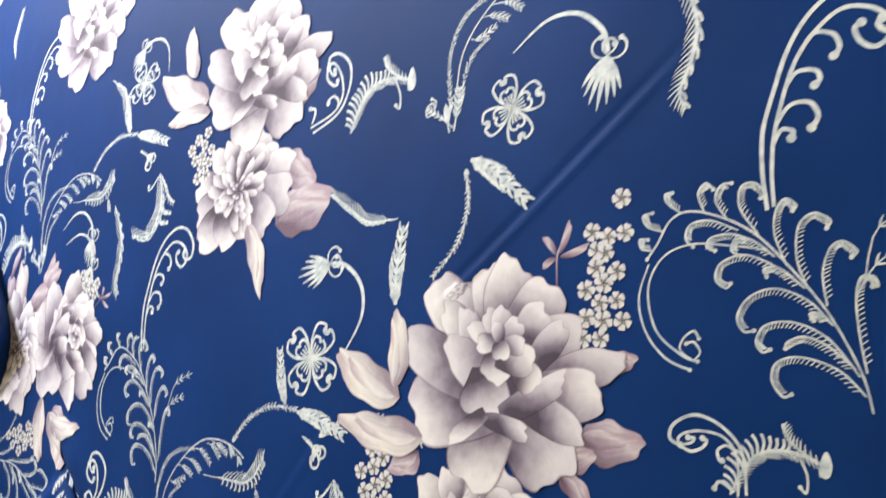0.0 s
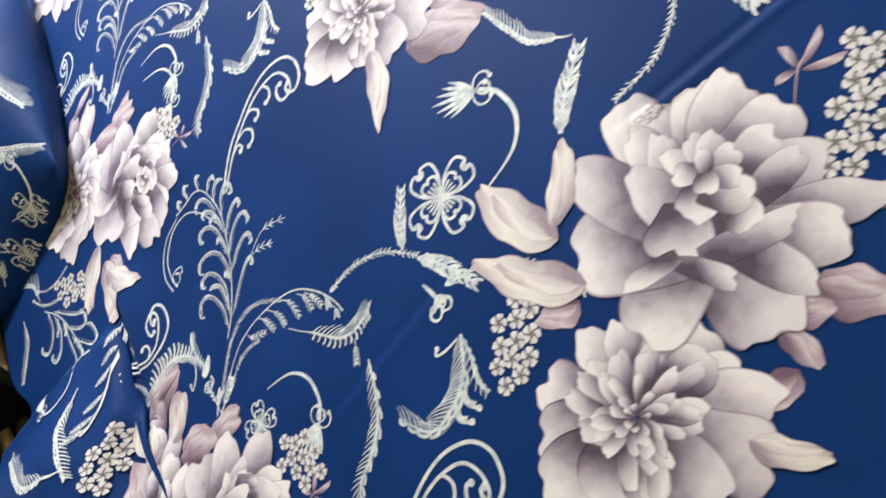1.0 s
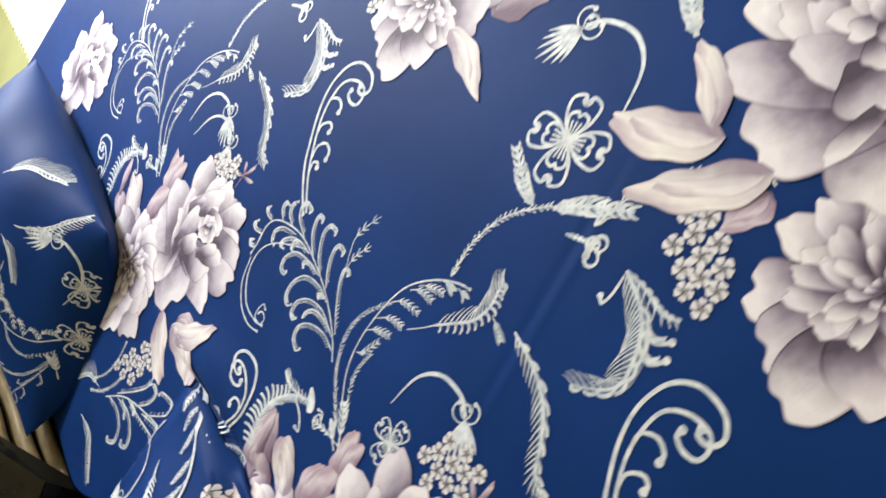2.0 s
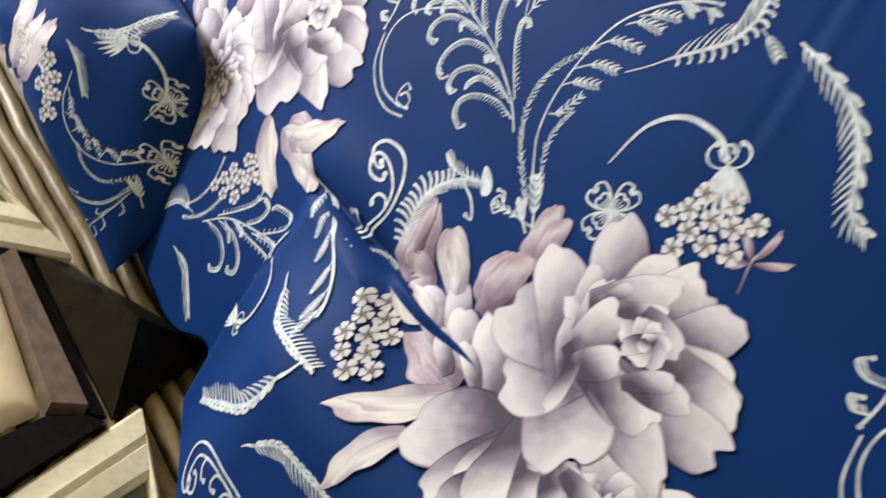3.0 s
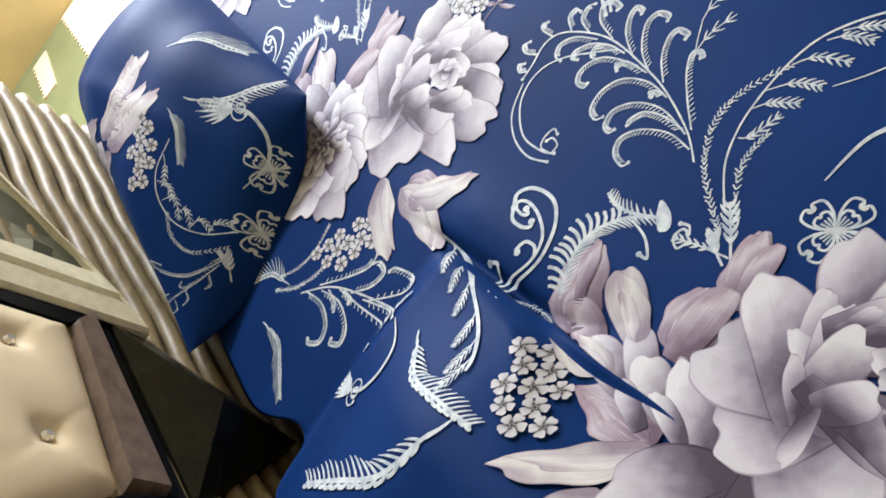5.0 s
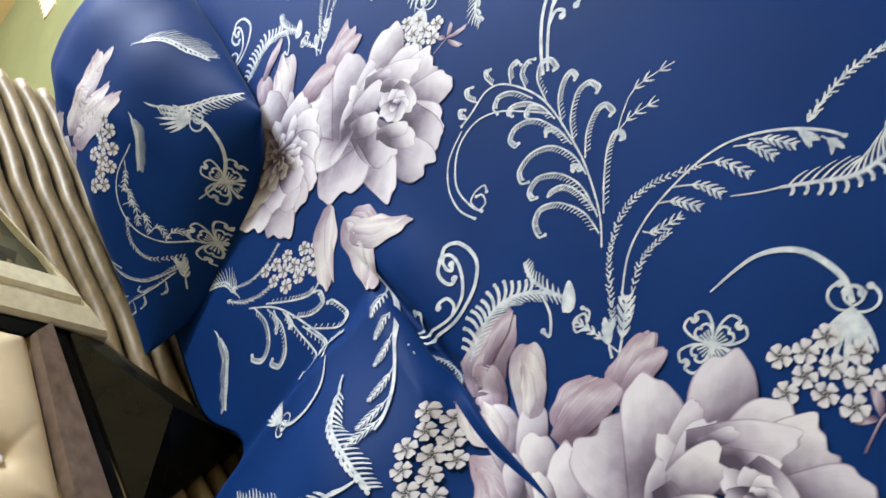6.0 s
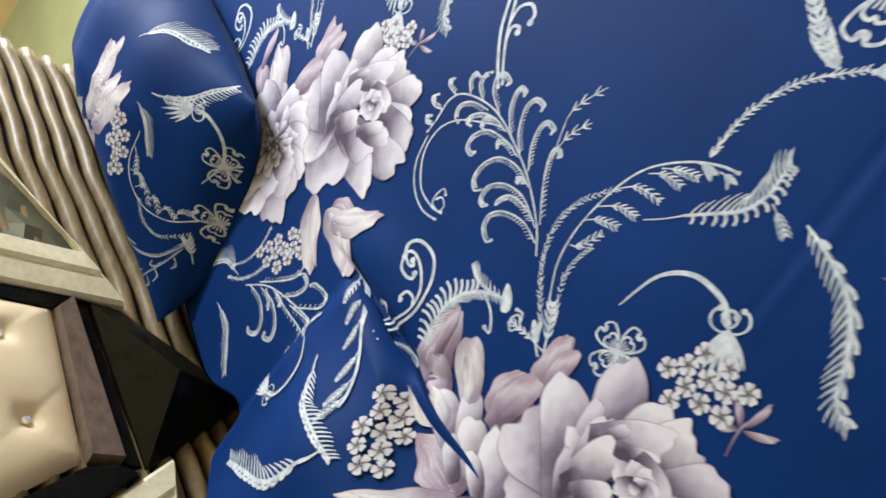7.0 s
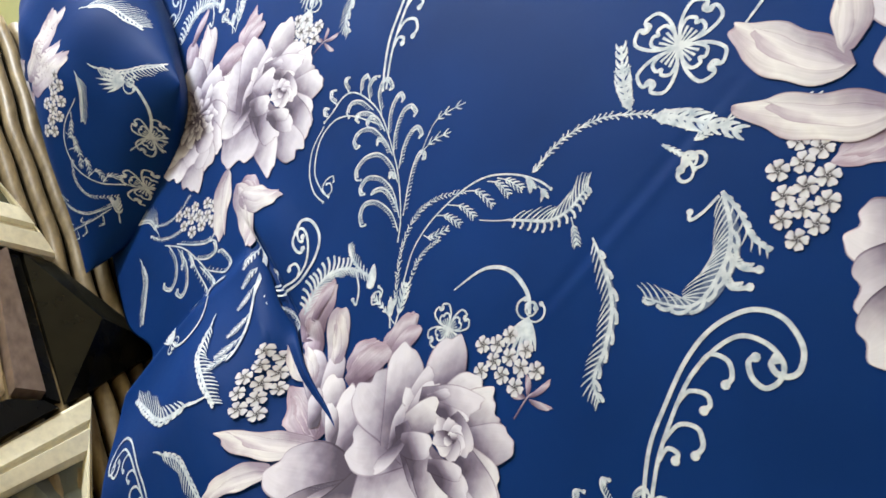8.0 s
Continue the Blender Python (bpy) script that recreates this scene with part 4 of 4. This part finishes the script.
    (-0.514, 1.134, -0.448, 1.09), (-0.512, 1.283, -0.422, 1.244), (-0.628, 1.194, -0.573, 1.259), (-0.28, 0.376, -0.325, 0.415),
    (-0.205, 0.376, -0.206, 0.297), (0.057, 0.899, 0.097, 0.781), (-0.059, 1.582, 0.03, 1.558), (-0.279, 1.503, -0.293, 1.449),
    (0.166, 0.902, 0.122, 0.822), (0.246, 0.875, 0.298, 0.832), (-0.551, 1.173, -0.492, 1.13), (-0.246, 0.588, -0.274, 0.634),
    (-0.106, 1.627, -0.053, 1.565), (-0.546, 1.184, -0.489, 1.147), (-0.235, 0.398, -0.22, 0.353), (-0.249, 0.396, -0.277, 0.356),
    (-0.523, 1.266, -0.478, 1.28), (-0.13, 0.342, -0.118, 0.309),
]
SHEET_FERN = [
    (-0.365, 1.146, -0.197, 1.31), (-0.157, 0.094, -0.019, 0.277), (-0.833, 0.657, -0.665, 0.821), (0.103, 1.635, 0.271, 1.797),
]
SHEET_HANG = [
    (-0.392, 1.649, -0.462, 1.49),
]
SHEET_STEM = [
    (-0.126, 1.249, 0.061, 1.124), (-0.603, 0.793, -0.416, 0.668), (-0.773, 1.383, -0.709, 1.55, 1), (0.055, 0.207, 0.242, 0.082),
    (0.333, 1.767, 0.52, 1.642),
]
SHEET_SPRIG = [
    (-0.464, 1.121, -0.293, 0.922), (0.173, 0.564, 0.344, 0.365), (0.004, 1.605, 0.175, 1.408),
]
SHEET_BEAD = [
    (-0.359, 1.718, -0.301, 1.633, 1), (-0.377, 1.724, -0.34, 1.612, 1), (-0.275, 0.95, -0.215, 0.812),
    (-0.247, 0.762, -0.236, 0.583), (0.11, 0.544, -0.028, 0.587), (-0.465, 1.356, -0.518, 1.294), (0.193, 1.437, 0.253, 1.299),
]
SHEET_SWEPT = [
    (-0.331, 0.973, -0.296, 0.874), (0.137, 1.46, 0.172, 1.361),
]
SHEET_HANGING = [
    (-0.355, 0.865, -0.514, 0.841), (0.113, 1.352, -0.046, 1.328), (0.298, 0.275, 0.15, 0.272),
]
SHEET_SPRAY = [
    (-0.21, 0.837, -0.132, 0.86), (-0.218, 0.811, -0.241, 0.717), (0.258, 1.324, 0.336, 1.347), (0.25, 1.298, 0.227, 1.204),
    (0.122, 0.537, 0.06, 0.45), (-0.064, 0.645, 0.042, 0.642),
]
SHEET_CURLS = [
    (-0.25, 0.796, -0.287, 0.748), (0.218, 1.283, 0.181, 1.235),
]
SHEET_PLUME = [
    (-0.368, 1.707, -0.355, 1.802, 1),
]
SHEET_FEATHER = [
    (-0.619, 1.375, -0.643, 1.572), (-0.51, 1.433, -0.612, 1.335, 1), (-0.692, 1.409, -0.742, 1.282),
    (-0.429, 1.73, -0.53, 1.69), (0.052, 0.669, 0.097, 0.783), (0.368, 1.394, 0.266, 1.324), (0.523, 1.872, 0.637, 1.866),
]
SHEET_BUTTERFLY = [
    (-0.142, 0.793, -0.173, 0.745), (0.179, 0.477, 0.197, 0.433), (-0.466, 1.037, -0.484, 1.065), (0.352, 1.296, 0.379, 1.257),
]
SHEET_ACANTHUS = [
    (-0.419, 1.186, -0.46, 1.281, 1), (0.049, 1.673, 0.008, 1.768, 1), (0.241, 0.651, 0.2, 0.746, 1), (-0.21, 0.137, -0.233, 0.207, 1),
]
SHEET_SPIRAL = [
    (-0.456, 1.364, -0.352, 1.291), (0.197, 0.834, 0.301, 0.761), (-0.24, 0.2, -0.165, 0.254), (0.013, 1.869, 0.117, 1.796),
]
SHEET_BELL = [
    (-0.419, 1.038, -0.438, 0.926), (0.251, 0.479, 0.226, 0.35), (-0.132, 0.73, -0.005, 0.769, 1), (-0.468, 1.481, -0.549, 1.523),
    (0.365, 1.225, 0.425, 1.308, 1), (0.05, 1.513, 0.007, 1.409), (0.081, 1.53, 0.062, 1.416),
]
SHEET_TRIP = [
    (-0.528, 0.913, -0.514, 0.881), (-0.008, 0.408, 0.027, 0.381), (-0.057, 1.367, -0.057, 1.334),
]
PILLOW_PALE = [(-0.135, 1.982, -0.081, 1.857), (-0.123, 1.995, -0.044, 1.941), (-0.029, 1.937, 0.015, 1.912), (-0.123, 2.070, -0.239, 2.014), (-0.115, 1.963, -0.056, 1.890), (-0.090, 1.956, 0.015, 1.939), (-0.095, 2.124, -0.090, 2.001)]
PILLOW_MAUVE = [(-0.143, 1.937, -0.082, 1.926), (-0.153, 2.076, -0.151, 1.965)]
PILLOW_FEATHER = [(-0.103, 1.808, -0.090, 1.683, 1), (-0.122, 1.840, -0.197, 1.833)]
PILLOW_PLUME = [(0.010, 1.860, -0.016, 1.756)]
PILLOW_BELL = [(-0.236, 1.754, -0.124, 1.748, 1)]
PILLOW_BUTTERFLY = [(-0.210, 1.716, -0.236, 1.738), (-0.293, 1.746, -0.265, 1.729)]

for i, spot in enumerate(SHEET_MAUVE):
    stamp("mauve_leaf_print", leaf, spot, (1, 0), [MAUVE], bedspread, surface_sheet, lift=0.0004 + 0.00001 * i, width=0.5 + 0.08 * (i % 3), bend=0.2 * (-1) ** i, seed=20 + i)
for i, spot in enumerate(SHEET_PALE):
    stamp("leaf_print", leaf, spot, (1, 0), [PALE], bedspread, surface_sheet, lift=0.0012 + 0.00002 * i, fine=2, width=0.3 + 0.05 * (i % 3), bend=0.25 * (-1) ** i, seed=i)

on_sheet("chrysanthemum_print", mum, [(-0.163, 1.662, -0.053, 1.662)], (1, 0), [PETAL], lift=0.0019, fine=2)
on_sheet("chrysanthemum_print", wide_mum, [(-0.349, 0.509, -0.222, 0.509), (0.119, 0.996, 0.246, 0.996)], (1, 0), [PETAL], lift=0.0008, fine=2)
on_sheet("chrysanthemum_print", wide_mum, [(-0.76, 1.06, -0.66, 1.06)], (1, 0), [PETAL], lift=0.001, step=0.00001, fine=3)
on_sheet("bud_print", buds, [(-0.132, 1.446, 0.02, 1.446), (-0.59, 1.006, -0.450, 1.006)], (1, 0), [PETAL, MAUVE, PALE], lift=0.0012, fine=2)
on_sheet("loose_petal_print", loose_petals, [(-0.59, 1.006, -0.450, 1.006)], (1, 0), [PETAL], lift=0.0014, step=0.00001, fine=3)
on_sheet("peony_print", peony, [(-0.132, 1.446, 0.02, 1.446), (0.34, 1.93, 0.48, 1.93)], (1, 0), [PETAL], lift=0.0013, fine=2)
on_sheet("peony_print", peony, [(-0.59, 1.006, -0.450, 1.006)], (1, 0), [PETAL], lift=0.0018, step=0.00001, fine=3)
on_sheet("peony_print", round_peony, [(-0.098, 0.485, 0.042, 0.485), (0.37, 0.972, 0.51, 0.972), (0.56, 1.53, 0.7, 1.53)], (1, 0), [PETAL], lift=0.0012, fine=2)

on_sheet("fern_print", fern, SHEET_FERN, (-3.54, 3.47), [SILVER])
on_sheet("scroll_print", scroll_stem, SHEET_STEM, (1.5, 2.8), [SILVER])
on_sheet("sprig_print", sprig, SHEET_SPRIG, (6.9, 5.0), [SILVER])
on_sheet("feather_print", swept_feather, SHEET_SWEPT, (1, 0), [SILVER, FADED])
on_sheet("feather_print", hanging_feather, SHEET_HANGING, (1, 0), [SILVER, FADED])
on_sheet("spray_print", spray, SHEET_SPRAY, (1, 0), [SILVER])
on_sheet("curled_twig_print", curl_twig, SHEET_CURLS, (1, 0), [SILVER])
on_sheet("curled_plume_print", curled_plume, SHEET_CURLED, (1, 0), [SILVER, FADED])
on_sheet("feather_print", feather, SHEET_FEATHER, (1, 0), [SILVER, FADED], curlside=1, bend=0.12, reach=0.16)
on_sheet("plume_print", feather, SHEET_PLUME, (1, 0), [SILVER, FADED], bend=0.16, reach=0.3)
on_sheet("butterfly_quatrefoil_print", butterfly_quatrefoil, SHEET_BUTTERFLY, (0.75, 0.75), [SILVER])
on_sheet("frond_print", frond, SHEET_FROND, (1, 0), [SILVER], arch=0.3, leaf=1.0)
on_sheet("hanging_scroll_print", hanging_scroll, SHEET_HANG, (1.35, -0.4), [SILVER])
on_sheet("acanthus_print", acanthus, SHEET_ACANTHUS, (1.05, -0.25), [SILVER])
on_sheet("spiral_print", spiral, SHEET_SPIRAL, (0.9, 0.9), [SILVER])
on_sheet("bell_flower_print", arc_bell, SHEET_BELL, (1, 0), [SILVER])
on_sheet("bead_string_print", bead_string, SHEET_BEAD, (1, 0), [SILVER])
on_sheet("pink_leaf_sprig_print", trefoil_sprig, SHEET_TRIP, (1, 0), [MAUVE])


def blossom_group(name, x, y, rx, ry, count, seed, cloth=None, height=None):
    rnd = random.Random(seed)
    tries = sorted(((rnd.uniform(-1, 1), rnd.uniform(-1, 1)) for _ in range(500)), key=lambda q: math.hypot(*q))
    spots = []
    for tx, ty in tries:
        px, py = x + 1.3 * rx * tx, y + 1.3 * ry * ty
        if len(spots) < count + 2 and all(math.hypot(px - a, py - b) > 0.0195 for a, b in spots):
            spots.append((px, py))
    for i, (px, py) in enumerate(spots):
        r, rot = rnd.uniform(0.0098, 0.0115), rnd.uniform(0, 6)
        stamp(name, lambda k: blossom(k, 0, 0, 1, 0), (px, py, px + r * math.cos(rot), py + r * math.sin(rot)), (1, 0), [BLOSSOM, STAMEN], cloth or bedspread, height or surface_sheet, lift=0.0007 + 0.00003 * i, inside=on_cover if cloth else None)


for i, (x, y, rx, ry, count) in enumerate((
        (-0.488, 0.945, 0.035, 0.045, 9), (-0.575, 1.292, 0.052, 0.03, 10), (-0.055, 0.352, 0.05, 0.03, 10), (-0.297, 0.655, 0.05, 0.03, 10),
        (-0.338, 1.59, 0.03, 0.06, 11), (0.013, 0.347, 0.015, 0.02, 2), (-0.03, 1.425, 0.035, 0.05, 9), (0.19, 1.1, 0.05, 0.03, 9), (0.055, 0.33, 0.008, 0.008, 1))):
    blossom_group("blossom_print", x, y, rx, ry, count, i + 1)


def pillow_garland(ink):
    """The arched frond, bead strings and curls that run round the pillow's swelling end."""
    vine(ink, [(-0.3, 2.08), (-0.73, 2.29), (-1.14, 2.3), (-1.51, 2.1), (-1.68, 1.74), (-1.64, 1.36)], 0.02)
    twig(ink, [(-0.53, 2.18), (-0.74, 2.17), (-0.99, 2.21)], 0.02, 0.09)
    twig(ink, [(-0.9, 2.29), (-0.99, 2.13), (-1.19, 2.11)], 0.02, 0.09)
    twig(ink, [(-1.18, 2.24), (-1.15, 2.07), (-1.48, 2.03)], 0.02, 0.09)
    twig(ink, [(-1.43, 2.09), (-1.32, 1.94), (-1.56, 1.89)], 0.02, 0.09)
    twig(ink, [(-1.6, 1.92), (-1.47, 1.76), (-1.64, 1.64)], 0.02, 0.09)
    twig(ink, [(-1.66, 1.68), (-1.52, 1.56), (-1.55, 1.37)], 0.02, 0.09)
    beaded(ink, [(-1.35, 2.19), (-1.7, 2.16), (-1.93, 1.91), (-1.86, 1.46)], 0.05)
    vine(ink, [(-1.98, 1.49), (-2.14, 1.73), (-2.26, 2.01), (-2.17, 2.36), (-1.94, 2.66), (-2.06, 2.39)], 0.016, 0.035)
    beaded(ink, [(-1.94, 1.52), (-2.17, 1.79), (-2.24, 2.09), (-2.14, 2.41)], 0.04, 3)
    twig(ink, [(-2.07, 2.55), (-1.81, 2.99), (-1.61, 3.11)], 0.02, 0.08)
    vine(ink, [(-2.46, 2.31), (-2.43, 2.74), (-2.27, 2.96), (-2.16, 2.91), (-2.2, 2.74)], 0.02, 0.03)
    vine(ink, [(-2.09, 1.6), (-2.33, 1.87), (-2.48, 2.11), (-2.58, 2.39), (-2.62, 2.6), (-2.68, 2.54)], 0.016, 0.03)
    vine(ink, [(-2.33, 1.91), (-2.41, 2.02), (-2.39, 2.12), (-2.33, 2.08)], 0.014, 0.025)
    vine(ink, [(-2.45, 2.03), (-2.56, 2), (-2.64, 2.08)], 0.014, 0.025)
    vine(ink, [(-2.23, 1.73), (-2.37, 1.72), (-2.42, 1.79)], 0.014, 0.025)
    vine(ink, [(-2.55, 2.21), (-2.69, 2.17), (-2.72, 2.28)], 0.014, 0.025)
    twig(ink, [(-2.31, 1.52), (-2.09, 1.51), (-1.94, 1.53)], 0.03, 0.14)


def on_pillow(name, draw, spots, ref, mats, lift=0.0006, **more):
    for i, spot in enumerate(spots):
        stamp(name, draw, spot[:4], ref, mats, pillow, surface_pillow, flip=len(spot) > 4, lift=lift, inside=on_cover, **more)


on_pillow("mauve_leaf_print", leaf, PILLOW_MAUVE, (1, 0), [MAUVE], lift=0.0006)
on_pillow("leaf_print", leaf, PILLOW_PALE, (1, 0), [PALE], lift=0.0008, width=0.42)
on_pillow("feather_print", feather, PILLOW_FEATHER, (1, 0), [SILVER, FADED])
on_pillow("plume_print", feather, PILLOW_PLUME, (1, 0), [SILVER, FADED], bend=0.15, reach=0.27)
on_pillow("bell_flower_print", arc_bell, PILLOW_BELL, (1, 0), [SILVER])
on_pillow("butterfly_quatrefoil_print", butterfly_quatrefoil, PILLOW_BUTTERFLY, (0.75, 0.75), [SILVER])
on_pillow("garland_print", pillow_garland, [(-0.13, 1.635, -0.03, 1.635)], (1, 0), [SILVER])
blossom_group("blossom_print", -0.175, 1.890, 0.045, 0.016, 9, 99, pillow, surface_pillow)
on_pillow("chrysanthemum_print", mum, [(-0.162, 2.043, -0.092, 2.043)], (1, 0), [PETAL], lift=0.0007, seed=51)


# ---- the headboard ----
headboard = thing("headboard", "ribbed gold-brown wooden headboard with cream frames and tufted panel", "headboard")
# Black here stands in for the deep shade in the gaps between ribs.
part("backing", block(-0.66, 1.07, -0.1, -0.032, 0.0, 1.3, 0.004), BLACK, headboard, "backing board coloured black for the shade between ribs")


def rib_mesh():
    rings, n, seg = [], 60, 7
    for i in range(n + 1):
        a = -0.66 + 1.73 * i / n
        wave = 0.0035 * math.sin(15 * a) + 0.002 * math.sin(37 * a + 1)
        rings.append([hb(a, -0.034 + 0.024 * math.sin(math.pi * k / seg) ** 0.8, -0.165 * a + wave + 0.0162 * math.cos(math.pi * k / seg)) for k in range(seg + 1)])
    return loops(rings, True)


rib = part("rib", rib_mesh(), RIBWOOD, headboard, smooth=True)
rib.location.z = 0.3
for i in range(1, 21):
    more = rib.copy()
    scene.collection.objects.link(more)
    more.location.z = 0.3 + 0.042 * i


def face(points, m):
    return [hb(a, m, z) for a, z in points]


def framed(name, outer, inner, label):
    """A moulded frame: steps from the outer outline to the inner one."""
    def ring(t, m):
        return [hb(o[0] + (i[0] - o[0]) * t, m, o[1] + (i[1] - o[1]) * t) for o, i in zip(outer, inner)]
    rings = [ring(0, -0.03), ring(0, -0.006), ring(0.06, 0), ring(0.42, 0.003), ring(0.46, -0.003), ring(0.54, -0.003), ring(0.58, 0.004), ring(0.9, 0.003), ring(1, -0.006), ring(1, -0.03)]
    frame_part = part(name, loops(rings), CREAM, headboard, label)
    panel = bmesh.new()
    rnd = random.Random(len(outer) + int(outer[0][0] * 100))
    n = 12
    grid = {}
    p0, p1, p2 = inner[:3]
    for i in range(n + 1):
        for j in range(n + 1 - i):
            u, v = i / n, j / n
            a = p0[0] + (p1[0] - p0[0]) * u + (p2[0] - p0[0]) * v
            z = p0[1] + (p1[1] - p0[1]) * u + (p2[1] - p0[1]) * v
            grid[i, j] = panel.verts.new(hb(a, -0.011 + rnd.uniform(-0.004, 0.008), z))
    for i in range(n):
        for j in range(n - i):
            panel.faces.new((grid[i, j], grid[i + 1, j], grid[i, j + 1]))
            if j < n - i - 1:
                panel.faces.new((grid[i + 1, j], grid[i + 1, j + 1], grid[i, j + 1]))
    part("crystal_panel", panel, CRYSTAL, frame_part, "smoky faceted mirror crystal inlay")


framed("cream_frame", [(-0.002, 0.653), (-0.018, 1.14), (-0.62, 1.04)], [(-0.105, 0.714), (-0.112, 1.06), (-0.5, 1.005)], "cream lacquered pointed frame")
framed("cream_frame", [(0.275, 0.625), (1.0, 0.71), (0.54, 1.05)], [(0.385, 0.648), (0.86, 0.715), (0.535, 0.955)], "cream lacquered pointed frame")

TUFT = [(0.024, 0.769), (0.279, 0.752), (0.45, 1.07), (-0.0, 1.1)]
BUTTONS = [(0.223, 0.821), (0.087, 0.847), (0.165, 0.94), (0.31, 0.915), (0.1, 1.03), (0.24, 1.01), (0.37, 1.0)]


def tuft_panel():
    bm = bmesh.new()
    n = 50
    grid = {}
    for i in range(n + 1):
        for j in range(n + 1):
            u, v = i / n, j / n
            a = (TUFT[0][0] * (1 - u) + TUFT[1][0] * u) * (1 - v) + (TUFT[3][0] * (1 - u) + TUFT[2][0] * u) * v
            z = (TUFT[0][1] * (1 - u) + TUFT[1][1] * u) * (1 - v) + (TUFT[3][1] * (1 - u) + TUFT[2][1] * u) * v
            edge = min(u, 1 - u, v, 1 - v)
            m = -0.012 + 0.018 * (1 - math.exp(-edge / 0.06))
            for x, y in BUTTONS:
                r = math.hypot(a - x, z - y)
                m -= 0.011 * math.exp(-(r / 0.016) ** 2) + 0.004 * math.exp(-(r / 0.045) ** 2)
                t = math.atan2(z - y, a - x) - 0.75
                if r < 0.1:
                    m -= 0.0022 * math.exp(-(r * math.sin(2 * t) / 0.008) ** 2) * (1 - r / 0.1)
            grid[i, j] = bm.verts.new(hb(a, m, z))
    for i in range(n):
        for j in range(n):
            bm.faces.new((grid[i, j], grid[i + 1, j], grid[i + 1, j + 1], grid[i, j + 1]))
    return bm


tufted = part("tufted_panel", tuft_panel(), LEATHER, headboard, "cream leather panel tufted with crystal buttons", smooth=True)
for a, z in BUTTONS:
    rings = [[hb(a + r * math.cos(k * 1.0472), m, z + r * math.sin(k * 1.0472)) for k in range(6)] for r, m in ((0.005, -0.012), (0.0068, -0.006), (0.004, -0.001))]
    part("button", loops(rings, True), GEM, tufted, "clear faceted crystal button")


def slab(name, points, m0, m1, mat, label, inset=0.0, mid=None):
    ca, cz = (sum(p[i] for p in points) / len(points) for i in (0, 1))
    if mid:
        ca, cz = mid
    top = [(a + (ca - a) * inset, z + (cz - z) * inset) for a, z in points]
    return part(name, loops([face(points, m0), face(points, m0 + 0.6 * (m1 - m0)), face(top, m1)], True), mat, headboard, label)


slab("brown_strip", [(0.026, 0.766), (0.002, 0.742), (0.284, 0.702), (0.281, 0.748)], -0.03, 0.008, BROWN, "worn brown lacquer strip", 0.03)
slab("black_band", [(-0.004, 0.736), (-0.002, 0.716), (0.290, 0.672), (0.284, 0.695)], -0.03, -0.008, BLACK, "black lacquer groove strip", 0.02)
slab("black_side", [(0.29, 0.752), (0.288, 0.695), (0.299, 0.674), (0.545, 1.07), (0.456, 1.07)], -0.03, 0.004, BLACK, "black lacquer side strip", 0.06)
slab("black_side", [(0.028, 0.77), (-0.002, 0.738), (0.004, 0.70), (-0.012, 1.1), (-0.004, 1.1)], -0.03, -0.004, BLACK, "black lacquer side strip", 0.02)

facet = bmesh.new()
ring = [facet.verts.new(hb(a, -0.03, z)) for a, z in ((-0.002, 0.712), (0.004, 0.656), (0.172, 0.478), (0.27, 0.626), (0.293, 0.668))]
rim = [facet.verts.new(hb(a, m, z)) for a, z, m in ((0.0, 0.71, -0.006), (0.006, 0.656, -0.01), (0.172, 0.482, 0.012), (0.268, 0.628, -0.008), (0.291, 0.667, -0.006))]
peak = facet.verts.new(hb(0.142, 0.03, 0.605))
for i in range(5):
    k = (i + 1) % 5
    facet.faces.new((ring[i], ring[k], rim[k], rim[i]))
    facet.faces.new((rim[i], rim[k], peak))
facet.faces.new(ring[::-1])
part("black_facet", facet, BLACK, headboard, "black lacquer pyramid point")

# ---- the floor beside the bed ----
def zigzag_rug(a0, m0, a1, m1, far, teeth):
    """A thin rug; the edge from (a0, m0) to (a1, m1) is cut in small teeth, far is its reach towards the room."""
    edge = []
    for i in range(2 * teeth + 1):
        t = i / (2 * teeth)
        edge.append((a0 + (a1 - a0) * t, m0 + (m1 - m0) * t - (0.022 if i % 2 else 0.0)))
    outline = edge + [(a1, far), (a0, far)]
    low = [hb(a, m, 0.0) for a, m in outline]
    bm = bmesh.new()
    lo = [bm.verts.new(p) for p in low]
    hi = [bm.verts.new(p + Vector((0, 0, 0.009))) for p in low]
    n = len(lo)
    bm.faces.new(hi)
    bm.faces.new(lo[::-1])
    for k in range(n):
        bm.faces.new((lo[k], lo[(k + 1) % n], hi[(k + 1) % n], hi[k]))
    return bm


tagged(part("rug", zigzag_rug(-3.38, -0.52, -1.3, -0.3, 0.6, 44), CLOTH), "thin cream rug with a zigzag cut edge on the floor", "rug")
tagged(part("small_mat", zigzag_rug(-3.3, -0.8, -2.9, -0.78, -0.7, 9), CLOTH), "small cream mat with a zigzag edge on the floor", "mat")
